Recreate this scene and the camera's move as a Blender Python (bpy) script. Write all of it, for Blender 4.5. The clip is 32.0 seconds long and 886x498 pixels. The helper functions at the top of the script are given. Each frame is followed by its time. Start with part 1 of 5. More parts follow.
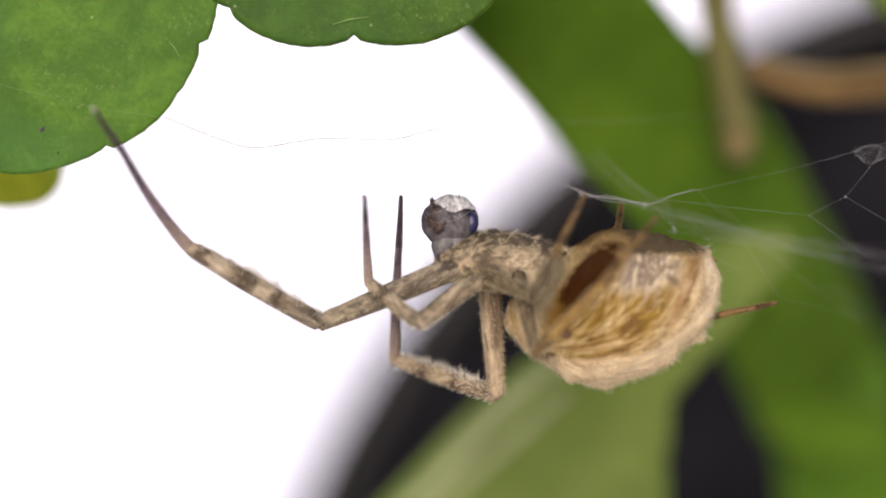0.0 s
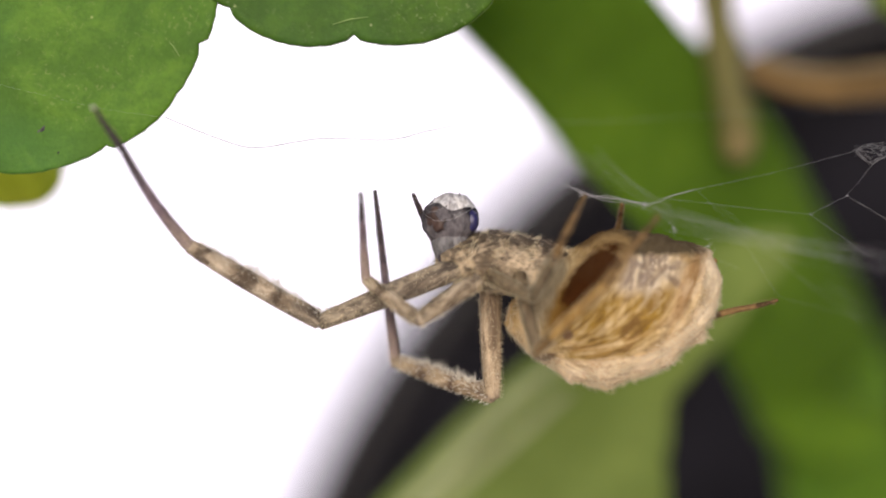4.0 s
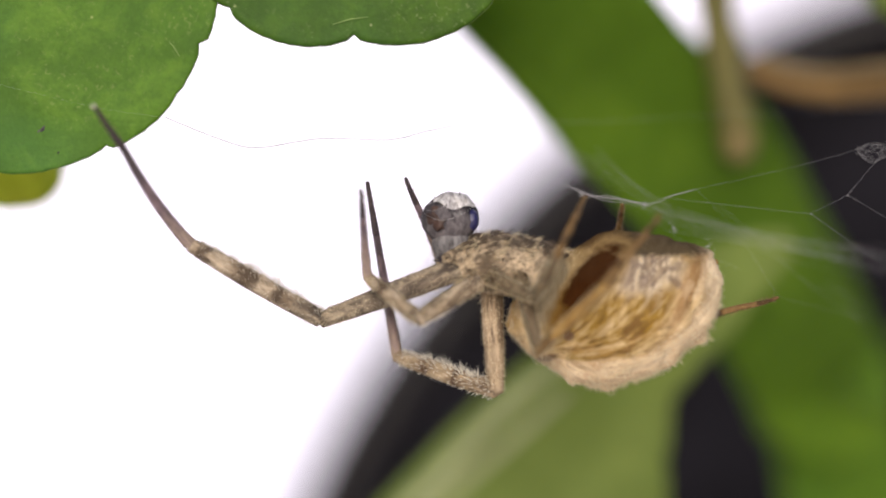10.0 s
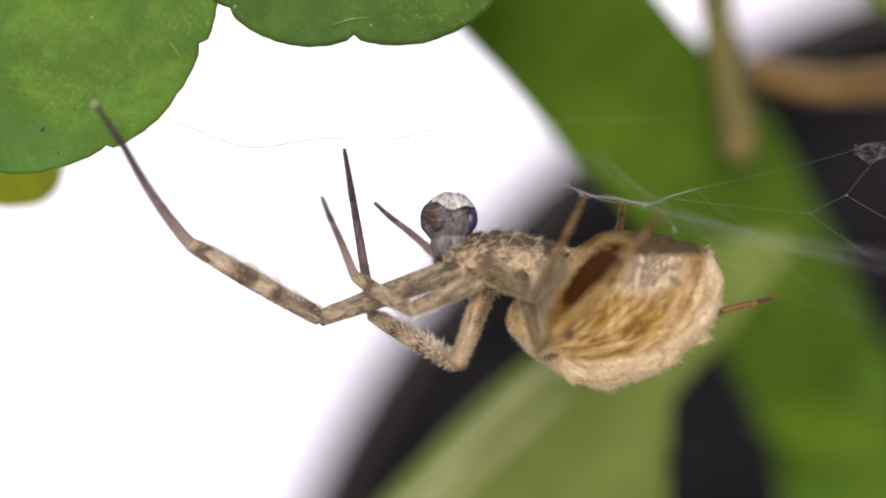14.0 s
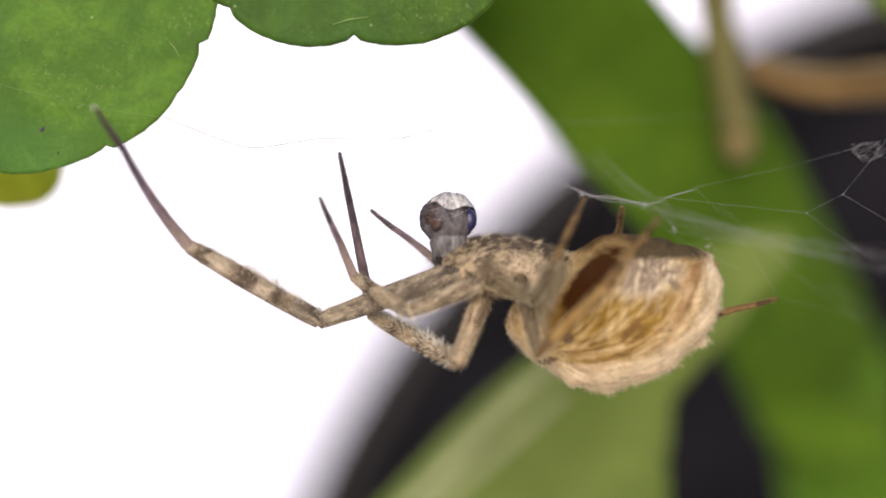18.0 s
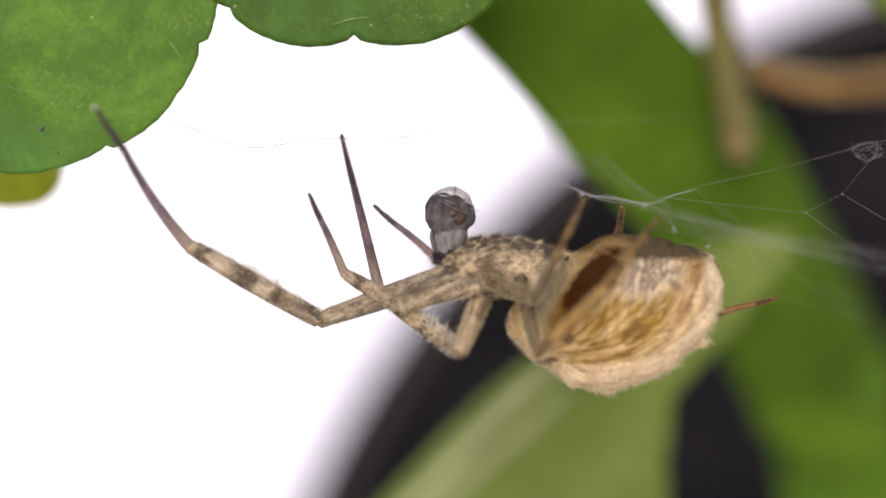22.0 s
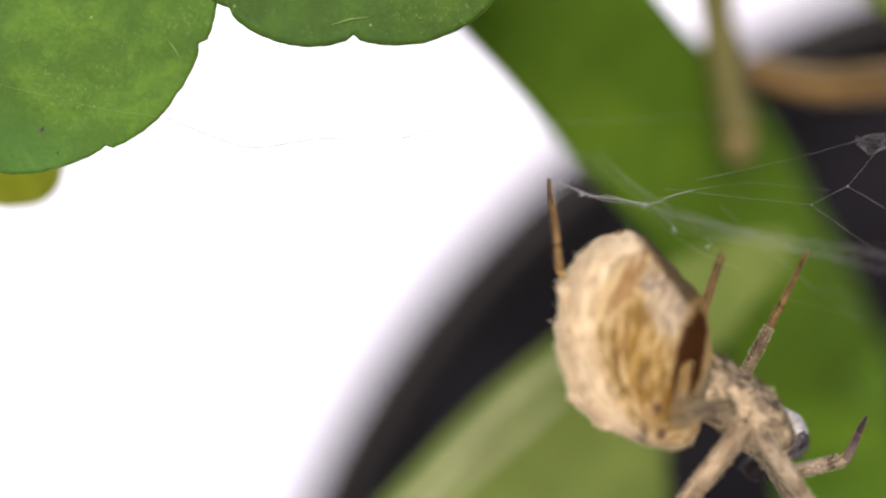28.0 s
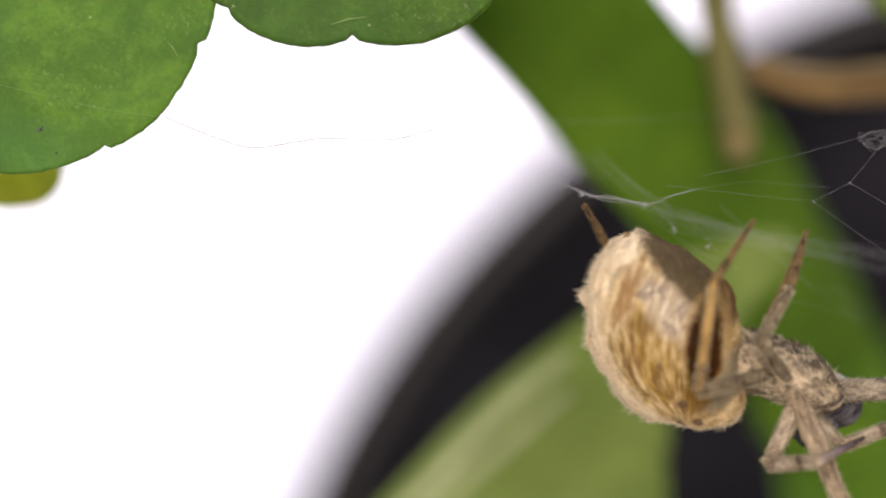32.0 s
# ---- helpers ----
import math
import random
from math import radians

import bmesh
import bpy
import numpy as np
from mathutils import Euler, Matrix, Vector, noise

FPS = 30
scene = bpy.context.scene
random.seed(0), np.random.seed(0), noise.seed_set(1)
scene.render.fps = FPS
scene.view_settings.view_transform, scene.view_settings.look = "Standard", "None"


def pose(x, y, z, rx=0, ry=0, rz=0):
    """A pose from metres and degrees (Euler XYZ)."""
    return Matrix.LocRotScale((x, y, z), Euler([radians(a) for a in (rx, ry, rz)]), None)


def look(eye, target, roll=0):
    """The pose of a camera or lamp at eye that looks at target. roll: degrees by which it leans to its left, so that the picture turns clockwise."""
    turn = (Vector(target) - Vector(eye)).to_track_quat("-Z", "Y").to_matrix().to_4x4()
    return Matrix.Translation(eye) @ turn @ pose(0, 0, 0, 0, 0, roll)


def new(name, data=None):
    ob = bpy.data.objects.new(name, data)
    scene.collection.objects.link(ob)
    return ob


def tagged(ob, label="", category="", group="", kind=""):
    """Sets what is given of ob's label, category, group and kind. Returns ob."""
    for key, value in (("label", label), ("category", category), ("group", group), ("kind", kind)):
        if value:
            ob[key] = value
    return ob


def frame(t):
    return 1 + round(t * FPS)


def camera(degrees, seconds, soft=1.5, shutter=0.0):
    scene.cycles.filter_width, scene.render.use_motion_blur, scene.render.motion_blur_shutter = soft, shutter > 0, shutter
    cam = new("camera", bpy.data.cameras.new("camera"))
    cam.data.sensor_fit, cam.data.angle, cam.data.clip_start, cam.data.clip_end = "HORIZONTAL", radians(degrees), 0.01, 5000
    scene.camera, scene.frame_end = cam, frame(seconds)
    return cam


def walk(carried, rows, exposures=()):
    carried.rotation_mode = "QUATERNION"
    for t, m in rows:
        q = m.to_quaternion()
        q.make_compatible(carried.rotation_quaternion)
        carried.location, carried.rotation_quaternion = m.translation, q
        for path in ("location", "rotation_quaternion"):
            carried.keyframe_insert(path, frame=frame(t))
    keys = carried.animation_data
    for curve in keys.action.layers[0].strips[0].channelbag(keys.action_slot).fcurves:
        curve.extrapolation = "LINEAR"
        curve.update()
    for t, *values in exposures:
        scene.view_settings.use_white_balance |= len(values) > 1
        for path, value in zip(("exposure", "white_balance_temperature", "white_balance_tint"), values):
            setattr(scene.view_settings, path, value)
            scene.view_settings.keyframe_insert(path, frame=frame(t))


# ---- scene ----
cam = camera(20, 32.0, soft=1.9, shutter=0.4)
MM = 0.001  # all lengths below are in millimetres, times MM
EYE = (0.0, -49.4 * MM, 99.0 * MM)
cam.data.dof.use_dof = True
cam.data.dof.focus_distance = 49.4 * MM
cam.data.dof.aperture_fstop = 36.0
walk(cam, [(0.0, look(EYE, (0, 0, 99.0 * MM))), (32.0, look(EYE, (0, 0, 99.0 * MM)))],
     exposures=[(0.0, 0.02, 6500, 12), (12.0, 0.0, 6500, 12), (16.0, 0.10, 6500, 12), (25.0, 0.10, 6500, 12), (28.0, 0.14, 6500, 12), (30.0, 0.08, 6500, 12), (32.0, 0.05, 6500, 12)])

# ---- world and sun: a bright overcast day in front of a pale wall ----
SUN_UP, SUN_TURN = radians(15), radians(183)
world = bpy.data.worlds.new("sky")
scene.world = world
world.use_nodes = True
sky = world.node_tree.nodes.new("ShaderNodeTexSky")
sky.sky_type, sky.sun_disc = "NISHITA", False
sky.sun_elevation, sky.sun_rotation = SUN_UP, SUN_TURN
world.node_tree.links.new(sky.outputs[0], world.node_tree.nodes["Background"].inputs[0])
world.node_tree.nodes["Background"].inputs[1].default_value = 0.055
sun_data = bpy.data.lights.new("sun", "SUN")
sun_data.energy, sun_data.angle, sun_data.color = 3.2, radians(34), (0.98, 0.885, 0.785)
sun = new("sun", sun_data)
toward = Vector((math.sin(SUN_TURN) * math.cos(SUN_UP), math.cos(SUN_TURN) * math.cos(SUN_UP), math.sin(SUN_UP)))
sun.matrix_world = look(toward * 0.6, (0, 0, 0))


# ---- materials ----
class Mat:
    """A node material, built step by step."""

    def __init__(self, name, rough=0.6, spec=0.4):
        self.m = bpy.data.materials.new(name)
        self.m.use_nodes = True
        self.t = self.m.node_tree
        self.b = self.t.nodes["Principled BSDF"]
        self.b.inputs["Roughness"].default_value = rough
        self.b.inputs["Specular IOR Level"].default_value = spec
        self.c = self.node("ShaderNodeTexCoord").outputs["Object"]

    def node(self, kind, **sets):
        n = self.t.nodes.new(kind)
        for k, v in sets.items():
            if k in n.inputs:
                self.put(v, n.inputs[k])
        return n

    def put(self, v, socket):
        if hasattr(v, "links"):
            self.t.links.new(v, socket)
        else:
            socket.default_value = v

    def math(self, op, a, b=0.0, clamp=False):
        n = self.t.nodes.new("ShaderNodeMath")
        n.operation, n.use_clamp = op, clamp
        self.put(a, n.inputs[0])
        self.put(b, n.inputs[1])
        return n.outputs[0]

    def stretched(self, sx, sy, sz):
        n = self.t.nodes.new("ShaderNodeMapping")
        self.t.links.new(self.c, n.inputs["Vector"])
        n.inputs["Scale"].default_value = (sx, sy, sz)
        return n.outputs[0]

    def noise(self, per_mm, detail=4.0, rough=0.55, vector=None, warp=0.0):
        n = self.node("ShaderNodeTexNoise", Scale=per_mm * 1000.0, Detail=detail, Roughness=rough, Distortion=warp)
        self.t.links.new(vector or self.c, n.inputs["Vector"])
        return n.outputs["Fac"]

    def dots(self, per_mm, size):
        n = self.node("ShaderNodeTexVoronoi", Scale=per_mm * 1000.0)
        self.t.links.new(self.c, n.inputs["Vector"])
        return self.ramp(n.outputs["Distance"], size * 0.5, (1, 1, 1), size, (0, 0, 0))

    def ramp(self, fac, p0, c0, p1, c1):
        n = self.t.nodes.new("ShaderNodeValToRGB")
        self.t.links.new(fac, n.inputs[0])
        e = n.color_ramp.elements
        e[0].position, e[0].color = p0, (*c0, 1)
        e[1].position, e[1].color = p1, (*c1, 1)
        return n.outputs[0]

    def mix(self, fac, a, b):
        n = self.t.nodes.new("ShaderNodeMix")
        n.data_type = "RGBA"
        for s, v in ((n.inputs[0], fac), (n.inputs[6], a), (n.inputs[7], b)):
            self.put((*v, 1) if isinstance(v, tuple) and len(v) == 3 else v, s)
        return n.outputs[2]

    def axis(self, which):
        n = self.t.nodes.new("ShaderNodeSeparateXYZ")
        self.t.links.new(self.c, n.inputs[0])
        return n.outputs[which]

    def colour(self, v):
        self.put((*v, 1) if isinstance(v, tuple) else v, self.b.inputs["Base Color"])
        return self

    def bump(self, fac, strength, mm):
        n = self.node("ShaderNodeBump", Strength=strength, Distance=mm * MM)
        self.t.links.new(fac, n.inputs["Height"])
        self.t.links.new(n.outputs[0], self.b.inputs["Normal"])
        return self

    def thin(self, share, tint):
        """Lets light through, as a leaf or a hair does."""
        tr = self.t.nodes.new("ShaderNodeBsdfTranslucent")
        self.put(tint if hasattr(tint, "links") else (*tint, 1), tr.inputs[0])
        mx = self.t.nodes.new("ShaderNodeMixShader")
        mx.inputs[0].default_value = share
        self.t.links.new(self.b.outputs[0], mx.inputs[1])
        self.t.links.new(tr.outputs[0], mx.inputs[2])
        self.t.links.new(mx.outputs[0], self.t.nodes["Material Output"].inputs[0])
        return self


def leaf_material(name, dark, light, fleck, share=0.25, fine=1.0, rough=0.5, spec=0.25):
    k = Mat(name, rough, spec)
    broad = k.noise(0.35 * fine, 3)
    grain = k.noise(9.0 * fine, 5, 0.65)
    col = k.mix(k.ramp(broad, 0.35, (0, 0, 0), 0.68, (1, 1, 1)), dark, light)
    col = k.mix(k.math("MULTIPLY", k.ramp(grain, 0.35, (1, 1, 1), 0.6, (0, 0, 0)), 0.35), col, tuple(c * 0.55 for c in dark))
    col = k.mix(k.math("MULTIPLY", k.dots(2.6 * fine, 0.10), k.ramp(k.noise(0.9 * fine, 2), 0.5, (0, 0, 0), 0.62, (1, 1, 1))), col, fleck)
    specks = k.math("MULTIPLY", k.ramp(k.noise(11.0 * fine, 2, 0.5, None, 0.8), 0.60, (0, 0, 0), 0.68, (1, 1, 1)), k.ramp(k.noise(0.6 * fine, 3), 0.42, (0, 0, 0), 0.6, (1, 1, 1)))
    col = k.mix(k.math("MULTIPLY", specks, 0.26), col, fleck)
    blotch = k.noise(1.3 * fine, 4, 0.6, None, 0.6)
    col = k.mix(k.math("MULTIPLY", k.ramp(blotch, 0.42, (1, 1, 1), 0.56, (0, 0, 0)), 0.45), col, tuple(c * 0.72 for c in dark))
    col = k.mix(k.math("MULTIPLY", k.ramp(blotch, 0.55, (0, 0, 0), 0.72, (1, 1, 1)), 0.4), col, (light[0] * 1.25, light[1] * 1.12, light[2]))
    col = k.mix(k.math("MULTIPLY", k.ramp(k.noise(0.22 * fine, 2), 0.5, (0, 0, 0), 0.72, (1, 1, 1)), 0.35), col, (light[0] * 0.75, light[1] * 1.05, light[2] * 2.2 + 0.02))
    k.colour(col).bump(grain, 0.55, 0.06)
    return k.thin(share, col).m


def coat(k, col, pale, dark, per_mm, lie, dark_share=0.6, pale_share=0.6):
    """Lying hair over cuticle: dark flecks and pale strokes drawn out along the piece."""
    along = k.stretched(*lie)
    flecks = k.noise(per_mm, 3, 0.6, along, 0.3)
    col = k.mix(k.math("MULTIPLY", k.ramp(flecks, 0.535, (0, 0, 0), 0.61, (1, 1, 1)), dark_share), col, dark)
    col = k.mix(k.math("MULTIPLY", k.ramp(flecks, 0.40, (1, 1, 1), 0.47, (0, 0, 0)), pale_share), col, pale)
    fine = k.noise(per_mm * 2.6, 3, 0.6, along)
    col = k.mix(k.math("MULTIPLY", k.ramp(fine, 0.40, (1, 1, 1), 0.52, (0, 0, 0)), 0.35), col, tuple(c * 1.6 for c in dark))
    return col, fine


def cuticle(name, pale, mid, dark, spots=0.45, per_mm=2.4, hairy=7.0, belly=0.0, cut=0.53, lie=(1.0, 1.0, 0.32)):
    k = Mat(name, 0.7, 0.12)
    long = k.stretched(*(max(v, 0.55) for v in lie))
    patches = k.noise(per_mm, 4, 0.6, long, 0.4)
    col = k.mix(k.ramp(patches, 0.40, (0, 0, 0), 0.60, (1, 1, 1)), mid, pale)
    col = k.mix(k.math("MULTIPLY", k.ramp(k.noise(per_mm * 1.9, 5, 0.65, long), cut, (0, 0, 0), cut + 0.09, (1, 1, 1)), spots), col, dark)
    if belly:  # dark pigment on the side towards the web
        up = k.math("ADD", k.axis(2), k.math("MULTIPLY", k.math("SUBTRACT", k.noise(3.2, 4, 0.65), 0.5), 1.0 * MM))
        up = k.ramp(k.math("DIVIDE", up, 1.2 * MM), 0.33, (0, 0, 0), 0.58, (1, 1, 1))
        col = k.mix(k.math("MULTIPLY", up, belly), col, tuple(c * 1.3 for c in dark))
    col, fur = coat(k, col, tuple(min(1.0, c * 1.25) for c in pale), dark, hairy, lie, 0.5, 0.45)
    return k.colour(col).bump(fur, 0.7, 0.05).m


def banded(name, pale, mid, dark, bands, length, base_pale=0.0):
    """Leg cuticle with dark rings at the given shares of its length."""
    k = Mat(name, 0.65, 0.14)
    col = k.mix(k.ramp(k.noise(3.0, 4, 0.62, k.stretched(1.0, 1.0, 0.5)), 0.4, (0, 0, 0), 0.62, (1, 1, 1)), mid, pale)
    z = k.axis(2)
    wob = k.math("MULTIPLY", k.math("SUBTRACT", k.noise(3.2, 4), 0.5), 0.8 * MM)
    z = k.math("ADD", z, wob)
    for share, half in bands:
        d = k.math("ABSOLUTE", k.math("SUBTRACT", z, share * length * MM))
        ring = k.ramp(k.math("DIVIDE", d, 2 * half * length * MM), 0.34, (1, 1, 1), 0.6, (0, 0, 0))
        col = k.mix(k.math("MULTIPLY", ring, 0.8), col, dark)
    if base_pale:  # paler, pinkish cuticle next to the joint
        near = k.ramp(k.math("DIVIDE", z, length * MM), 0.02, (1, 1, 1), 0.42, (0, 0, 0))
        col = k.mix(k.math("MULTIPLY", near, base_pale), col, (0.50, 0.40, 0.33))
    col, fur = coat(k, col, tuple(min(1.0, c * 1.25) for c in pale), dark, 7.0, (1.0, 1.0, 0.3), 0.4, 0.4)
    return k.colour(col).bump(fur, 0.7, 0.05).m


def plain(name, colour, rough=0.6, grain=2.0, spread=0.35, spec=0.4, share=0.0):
    k = Mat(name, rough, spec)
    n = k.noise(grain, 5, 0.6)
    col = k.mix(k.ramp(n, 0.3, (0, 0, 0), 0.7, (1, 1, 1)), tuple(c * (1 - spread) for c in colour), tuple(min(1.0, c * (1 + spread)) for c in colour))
    k.colour(col).bump(n, 0.3, 0.1)
    if share:
        k.thin(share, col)
    return k.m


PALE, MID, DARK = (0.56, 0.47, 0.37), (0.26, 0.205, 0.15), (0.062, 0.044, 0.033)
M_LEAF = leaf_material("scalloped_leaf", (0.072, 0.185, 0.017), (0.136, 0.295, 0.030), (0.46, 0.55, 0.22))
M_LEAF_DEEP = leaf_material("deep_scalloped_leaf", (0.045, 0.120, 0.010), (0.080, 0.180, 0.014), (0.55, 0.62, 0.32))
M_MARGIN = plain("pale_leaf_margin", (0.23, 0.36, 0.07), 0.6, 3.0, 0.4)
M_SHOOT = leaf_material("young_leaf", (0.62, 0.68, 0.12), (0.72, 0.78, 0.16), (0.8, 0.82, 0.3), 0.72)
M_STRAP = leaf_material("strap_leaf", (0.147, 0.278, 0.026), (0.220, 0.385, 0.038), (0.22, 0.3, 0.06), 0.5, 0.3, 0.6, 0.10)
M_STRAP_PALE = leaf_material("pale_strap_leaf", (0.172, 0.250, 0.050), (0.236, 0.322, 0.088), (0.3, 0.35, 0.12), 0.3, 0.3, 0.6, 0.15)
M_SCAR = plain("leaf_scar", (0.28, 0.40, 0.14), 0.6, 3.0, 0.2)
M_RIB = plain("pale_rib", (0.31, 0.35, 0.185), 0.6, 0.6, 0.25)
M_STALK = plain("dry_stalk", (0.122, 0.114, 0.036), 0.7, 0.5, 0.3)
M_TIP = plain("pale_stalk_tip", (0.165, 0.132, 0.052), 0.7, 0.5, 0.3)
M_DRY = plain("dry_leaf", (0.155, 0.096, 0.034), 0.75, 0.35, 0.5)
M_DRY_PALE = plain("dry_leaf_edge", (0.22, 0.17, 0.10), 0.75, 0.35, 0.4)
M_POT = plain("black_plastic", (0.0128, 0.0117, 0.0135), 0.42, 0.2, 0.3, 0.5)
M_SOIL = plain("dark_soil", (0.0102, 0.0098, 0.0135), 0.9, 0.12, 0.8, 0.06)
M_CARAPACE = cuticle("carapace", (0.58, 0.465, 0.335), (0.19, 0.145, 0.10), (0.060, 0.048, 0.038), 0.8, 1.9, 5.0, 0.8, 0.54, (0.75, 1.0, 1.0))
M_FEMUR = cuticle("leg_cuticle", PALE, MID, DARK, 0.75, 2.2, 7.0, 0.0, 0.54)
M_GREY_FEMUR = cuticle("grey_leg_cuticle", (0.41, 0.345, 0.262), (0.18, 0.146, 0.116), (0.052, 0.042, 0.037), 0.8, 1.5, 6.0, 0.0, 0.50)
M_INNER = cuticle("brown_leg_cuticle", (0.25, 0.195, 0.13), (0.105, 0.08, 0.052), (0.05, 0.03, 0.018), 0.75, 2.4)
M_WARM_FEMUR = cuticle("warm_leg_cuticle", (0.53, 0.42, 0.30), (0.25, 0.188, 0.128), (0.055, 0.034, 0.025), 0.7, 1.8, 6.0, 0.0, 0.55, (1.0, 1.0, 0.13))
M_WARM_TIBIA = banded("warm_tibia", (0.56, 0.45, 0.32), (0.28, 0.21, 0.14), (0.075, 0.045, 0.032), ((0.36, 0.035), (0.70, 0.035)), 2.6)
M_TIBIA = banded("ringed_tibia", PALE, MID, DARK, ((0.34, 0.05), (0.60, 0.075), (0.90, 0.04)), 2.95)
M_META = banded("slender_leg", (0.215, 0.158, 0.185), (0.125, 0.094, 0.118), (0.048, 0.040, 0.048), ((0.98, 0.3),), 2.6, 0.75)
M_BROWN = banded("brown_leg", (0.28, 0.18, 0.08), (0.165, 0.10, 0.042), (0.045, 0.026, 0.014), ((0.22, 0.05), (0.72, 0.08)), 2.0)
M_OCHRE = banded("ochre_leg", (0.46, 0.30, 0.11), (0.30, 0.18, 0.06), (0.08, 0.045, 0.018), ((0.12, 0.06),), 2.0)
M_TARSUS = plain("dark_tarsus", (0.040, 0.029, 0.036), 0.5, 8.0, 0.4)
M_JAW = plain("jaw", (0.022, 0.017, 0.019), 0.6, 8.0, 0.5, 0.25)
M_HAIR = plain("pale_hair", (0.95, 0.84, 0.65), 0.55, 3.0, 0.12, 0.3, 0.6)
M_FRINGE = plain("peach_hair", (1.0, 0.90, 0.74), 0.55, 3.0, 0.05, 0.2, 0.6)
M_NECK = cuticle("bound_neck", (0.22, 0.215, 0.23), (0.085, 0.080, 0.088), (0.016, 0.015, 0.018), 0.8, 1.6, 4.0)
M_STRIPE = plain("prey_stripe", (0.055, 0.032, 0.028), 0.5, 2.5, 0.8)
M_BRISTLE = plain("white_bristle", (0.95, 0.92, 0.85), 0.5, 3.0, 0.05, 0.3, 0.55)
M_HAIR_BROWN = plain("brown_hair", (0.33, 0.23, 0.12), 0.55, 3.0, 0.3, 0.3, 0.3)
M_HAIR_DARK = plain("dark_hair", (0.10, 0.07, 0.046), 0.5, 3.0, 0.3, 0.3)
M_SILK = plain("silk", (0.58, 0.58, 0.62), 0.35, 3.0, 0.08, 0.5, 0.4)
M_WRAP = cuticle("wrapping_silk", (0.80, 0.79, 0.84), (0.52, 0.51, 0.56), (0.10, 0.09, 0.10), 0.8, 1.6, 9.0, 0.0, 0.58)
M_FLY = cuticle("prey_skin", (0.15, 0.137, 0.152), (0.046, 0.042, 0.050), (0.010, 0.010, 0.015), 0.9, 1.3, 4.0, 0.0, 0.52, (1.0, 1.0, 0.5))
M_EYE = plain("prey_eye", (0.016, 0.015, 0.085), 0.4, 6.0, 0.4, 0.7)


def abdomen_material():
    k = Mat("abdomen_fur", 0.85, 0.06)
    cream, ochre, brown, grey = (0.80, 0.63, 0.38), (0.33, 0.200, 0.030), (0.042, 0.013, 0.003), (0.20, 0.172, 0.125)
    x, y, z = k.axis(0), k.axis(1), k.axis(2)

    def blob(cx, cz, rx, rz, turn, soft=0.5, ragged=0.7):
        """1 inside an oval of the flank, turned by so many degrees."""
        c, s = math.cos(radians(turn)), math.sin(radians(turn))
        dx, dz = k.math("SUBTRACT", x, cx * MM), k.math("SUBTRACT", z, cz * MM)
        u = k.math("ADD", k.math("MULTIPLY", dx, c / (rx * MM)), k.math("MULTIPLY", dz, s / (rx * MM)))
        v = k.math("ADD", k.math("MULTIPLY", dx, -s / (rz * MM)), k.math("MULTIPLY", dz, c / (rz * MM)))
        d = k.math("SQRT", k.math("ADD", k.math("MULTIPLY", u, u), k.math("MULTIPLY", v, v)))
        d = k.math("ADD", d, k.math("MULTIPLY", k.math("SUBTRACT", k.noise(3.5, 4, 0.65), 0.5), ragged))
        return k.ramp(k.math("MULTIPLY", d, 0.5), 0.5 - 0.25 * soft, (1, 1, 1), 0.5 + 0.12 * soft, (0, 0, 0))

    def stroke(mask, share):
        return k.math("MULTIPLY", mask, share)

    # streaks of fur that run from the web side down to the back
    slant = k.t.nodes.new("ShaderNodeMapping")
    k.t.links.new(k.c, slant.inputs["Vector"])
    slant.vector_type = "TEXTURE"
    slant.inputs["Rotation"].default_value = (0, radians(-22), 0)
    slant.inputs["Scale"].default_value = (1.0, 2.0, 3.4)
    streak = k.noise(2.4, 5, 0.62, slant.outputs[0], 1.2)
    # fine strokes that fan out from the front of the back
    fx, fz = k.math("MULTIPLY", k.math("ADD", x, 0.02 * MM), -1.0), k.math("ADD", z, 1.3 * MM)
    far = k.math("SQRT", k.math("ADD", k.math("MULTIPLY", fx, fx), k.math("MULTIPLY", fz, fz)))
    bent = k.math("SUBTRACT", k.math("ARCTAN2", fz, fx), k.math("MULTIPLY", far, 0.22 / MM))
    fan = k.t.nodes.new("ShaderNodeCombineXYZ")
    k.put(k.math("MULTIPLY", bent, 2.7 * MM), fan.inputs[0])
    k.put(k.math("MULTIPLY", y, 0.5), fan.inputs[1])
    k.put(k.math("MULTIPLY", far, 0.3), fan.inputs[2])
    fine = k.noise(6.2, 5, 0.6, fan.outputs[0], 0.5)
    broad = k.noise(2.2, 4, 0.55, fan.outputs[0], 0.8)
    # ground colour: cream to tan, with soft brown waves
    col = k.mix(k.ramp(streak, 0.38, (0, 0, 0), 0.62, (1, 1, 1)), (0.38, 0.265, 0.11), cream)
    # ochre fields, crossed by fine strokes
    tufts = k.ramp(broad, 0.44, (1, 1, 1), 0.62, (0.5, 0.5, 0.5))
    for cx, cz, rx, rz, turn, share in ((-1.28, -0.85, 1.00, 0.62, -28, 0.95), (-2.10, -0.50, 0.72, 0.36, 112, 0.95), (-0.48, -0.62, 0.70, 0.36, 122, 0.9)):
        col = k.mix(stroke(k.math("MULTIPLY", blob(cx, cz, rx, rz, turn, 0.8), tufts), share), col, ochre)
    col = k.mix(stroke(blob(-2.14, -0.30, 0.34, 0.20, 112, 0.8), 0.7), col, (0.20, 0.115, 0.030))
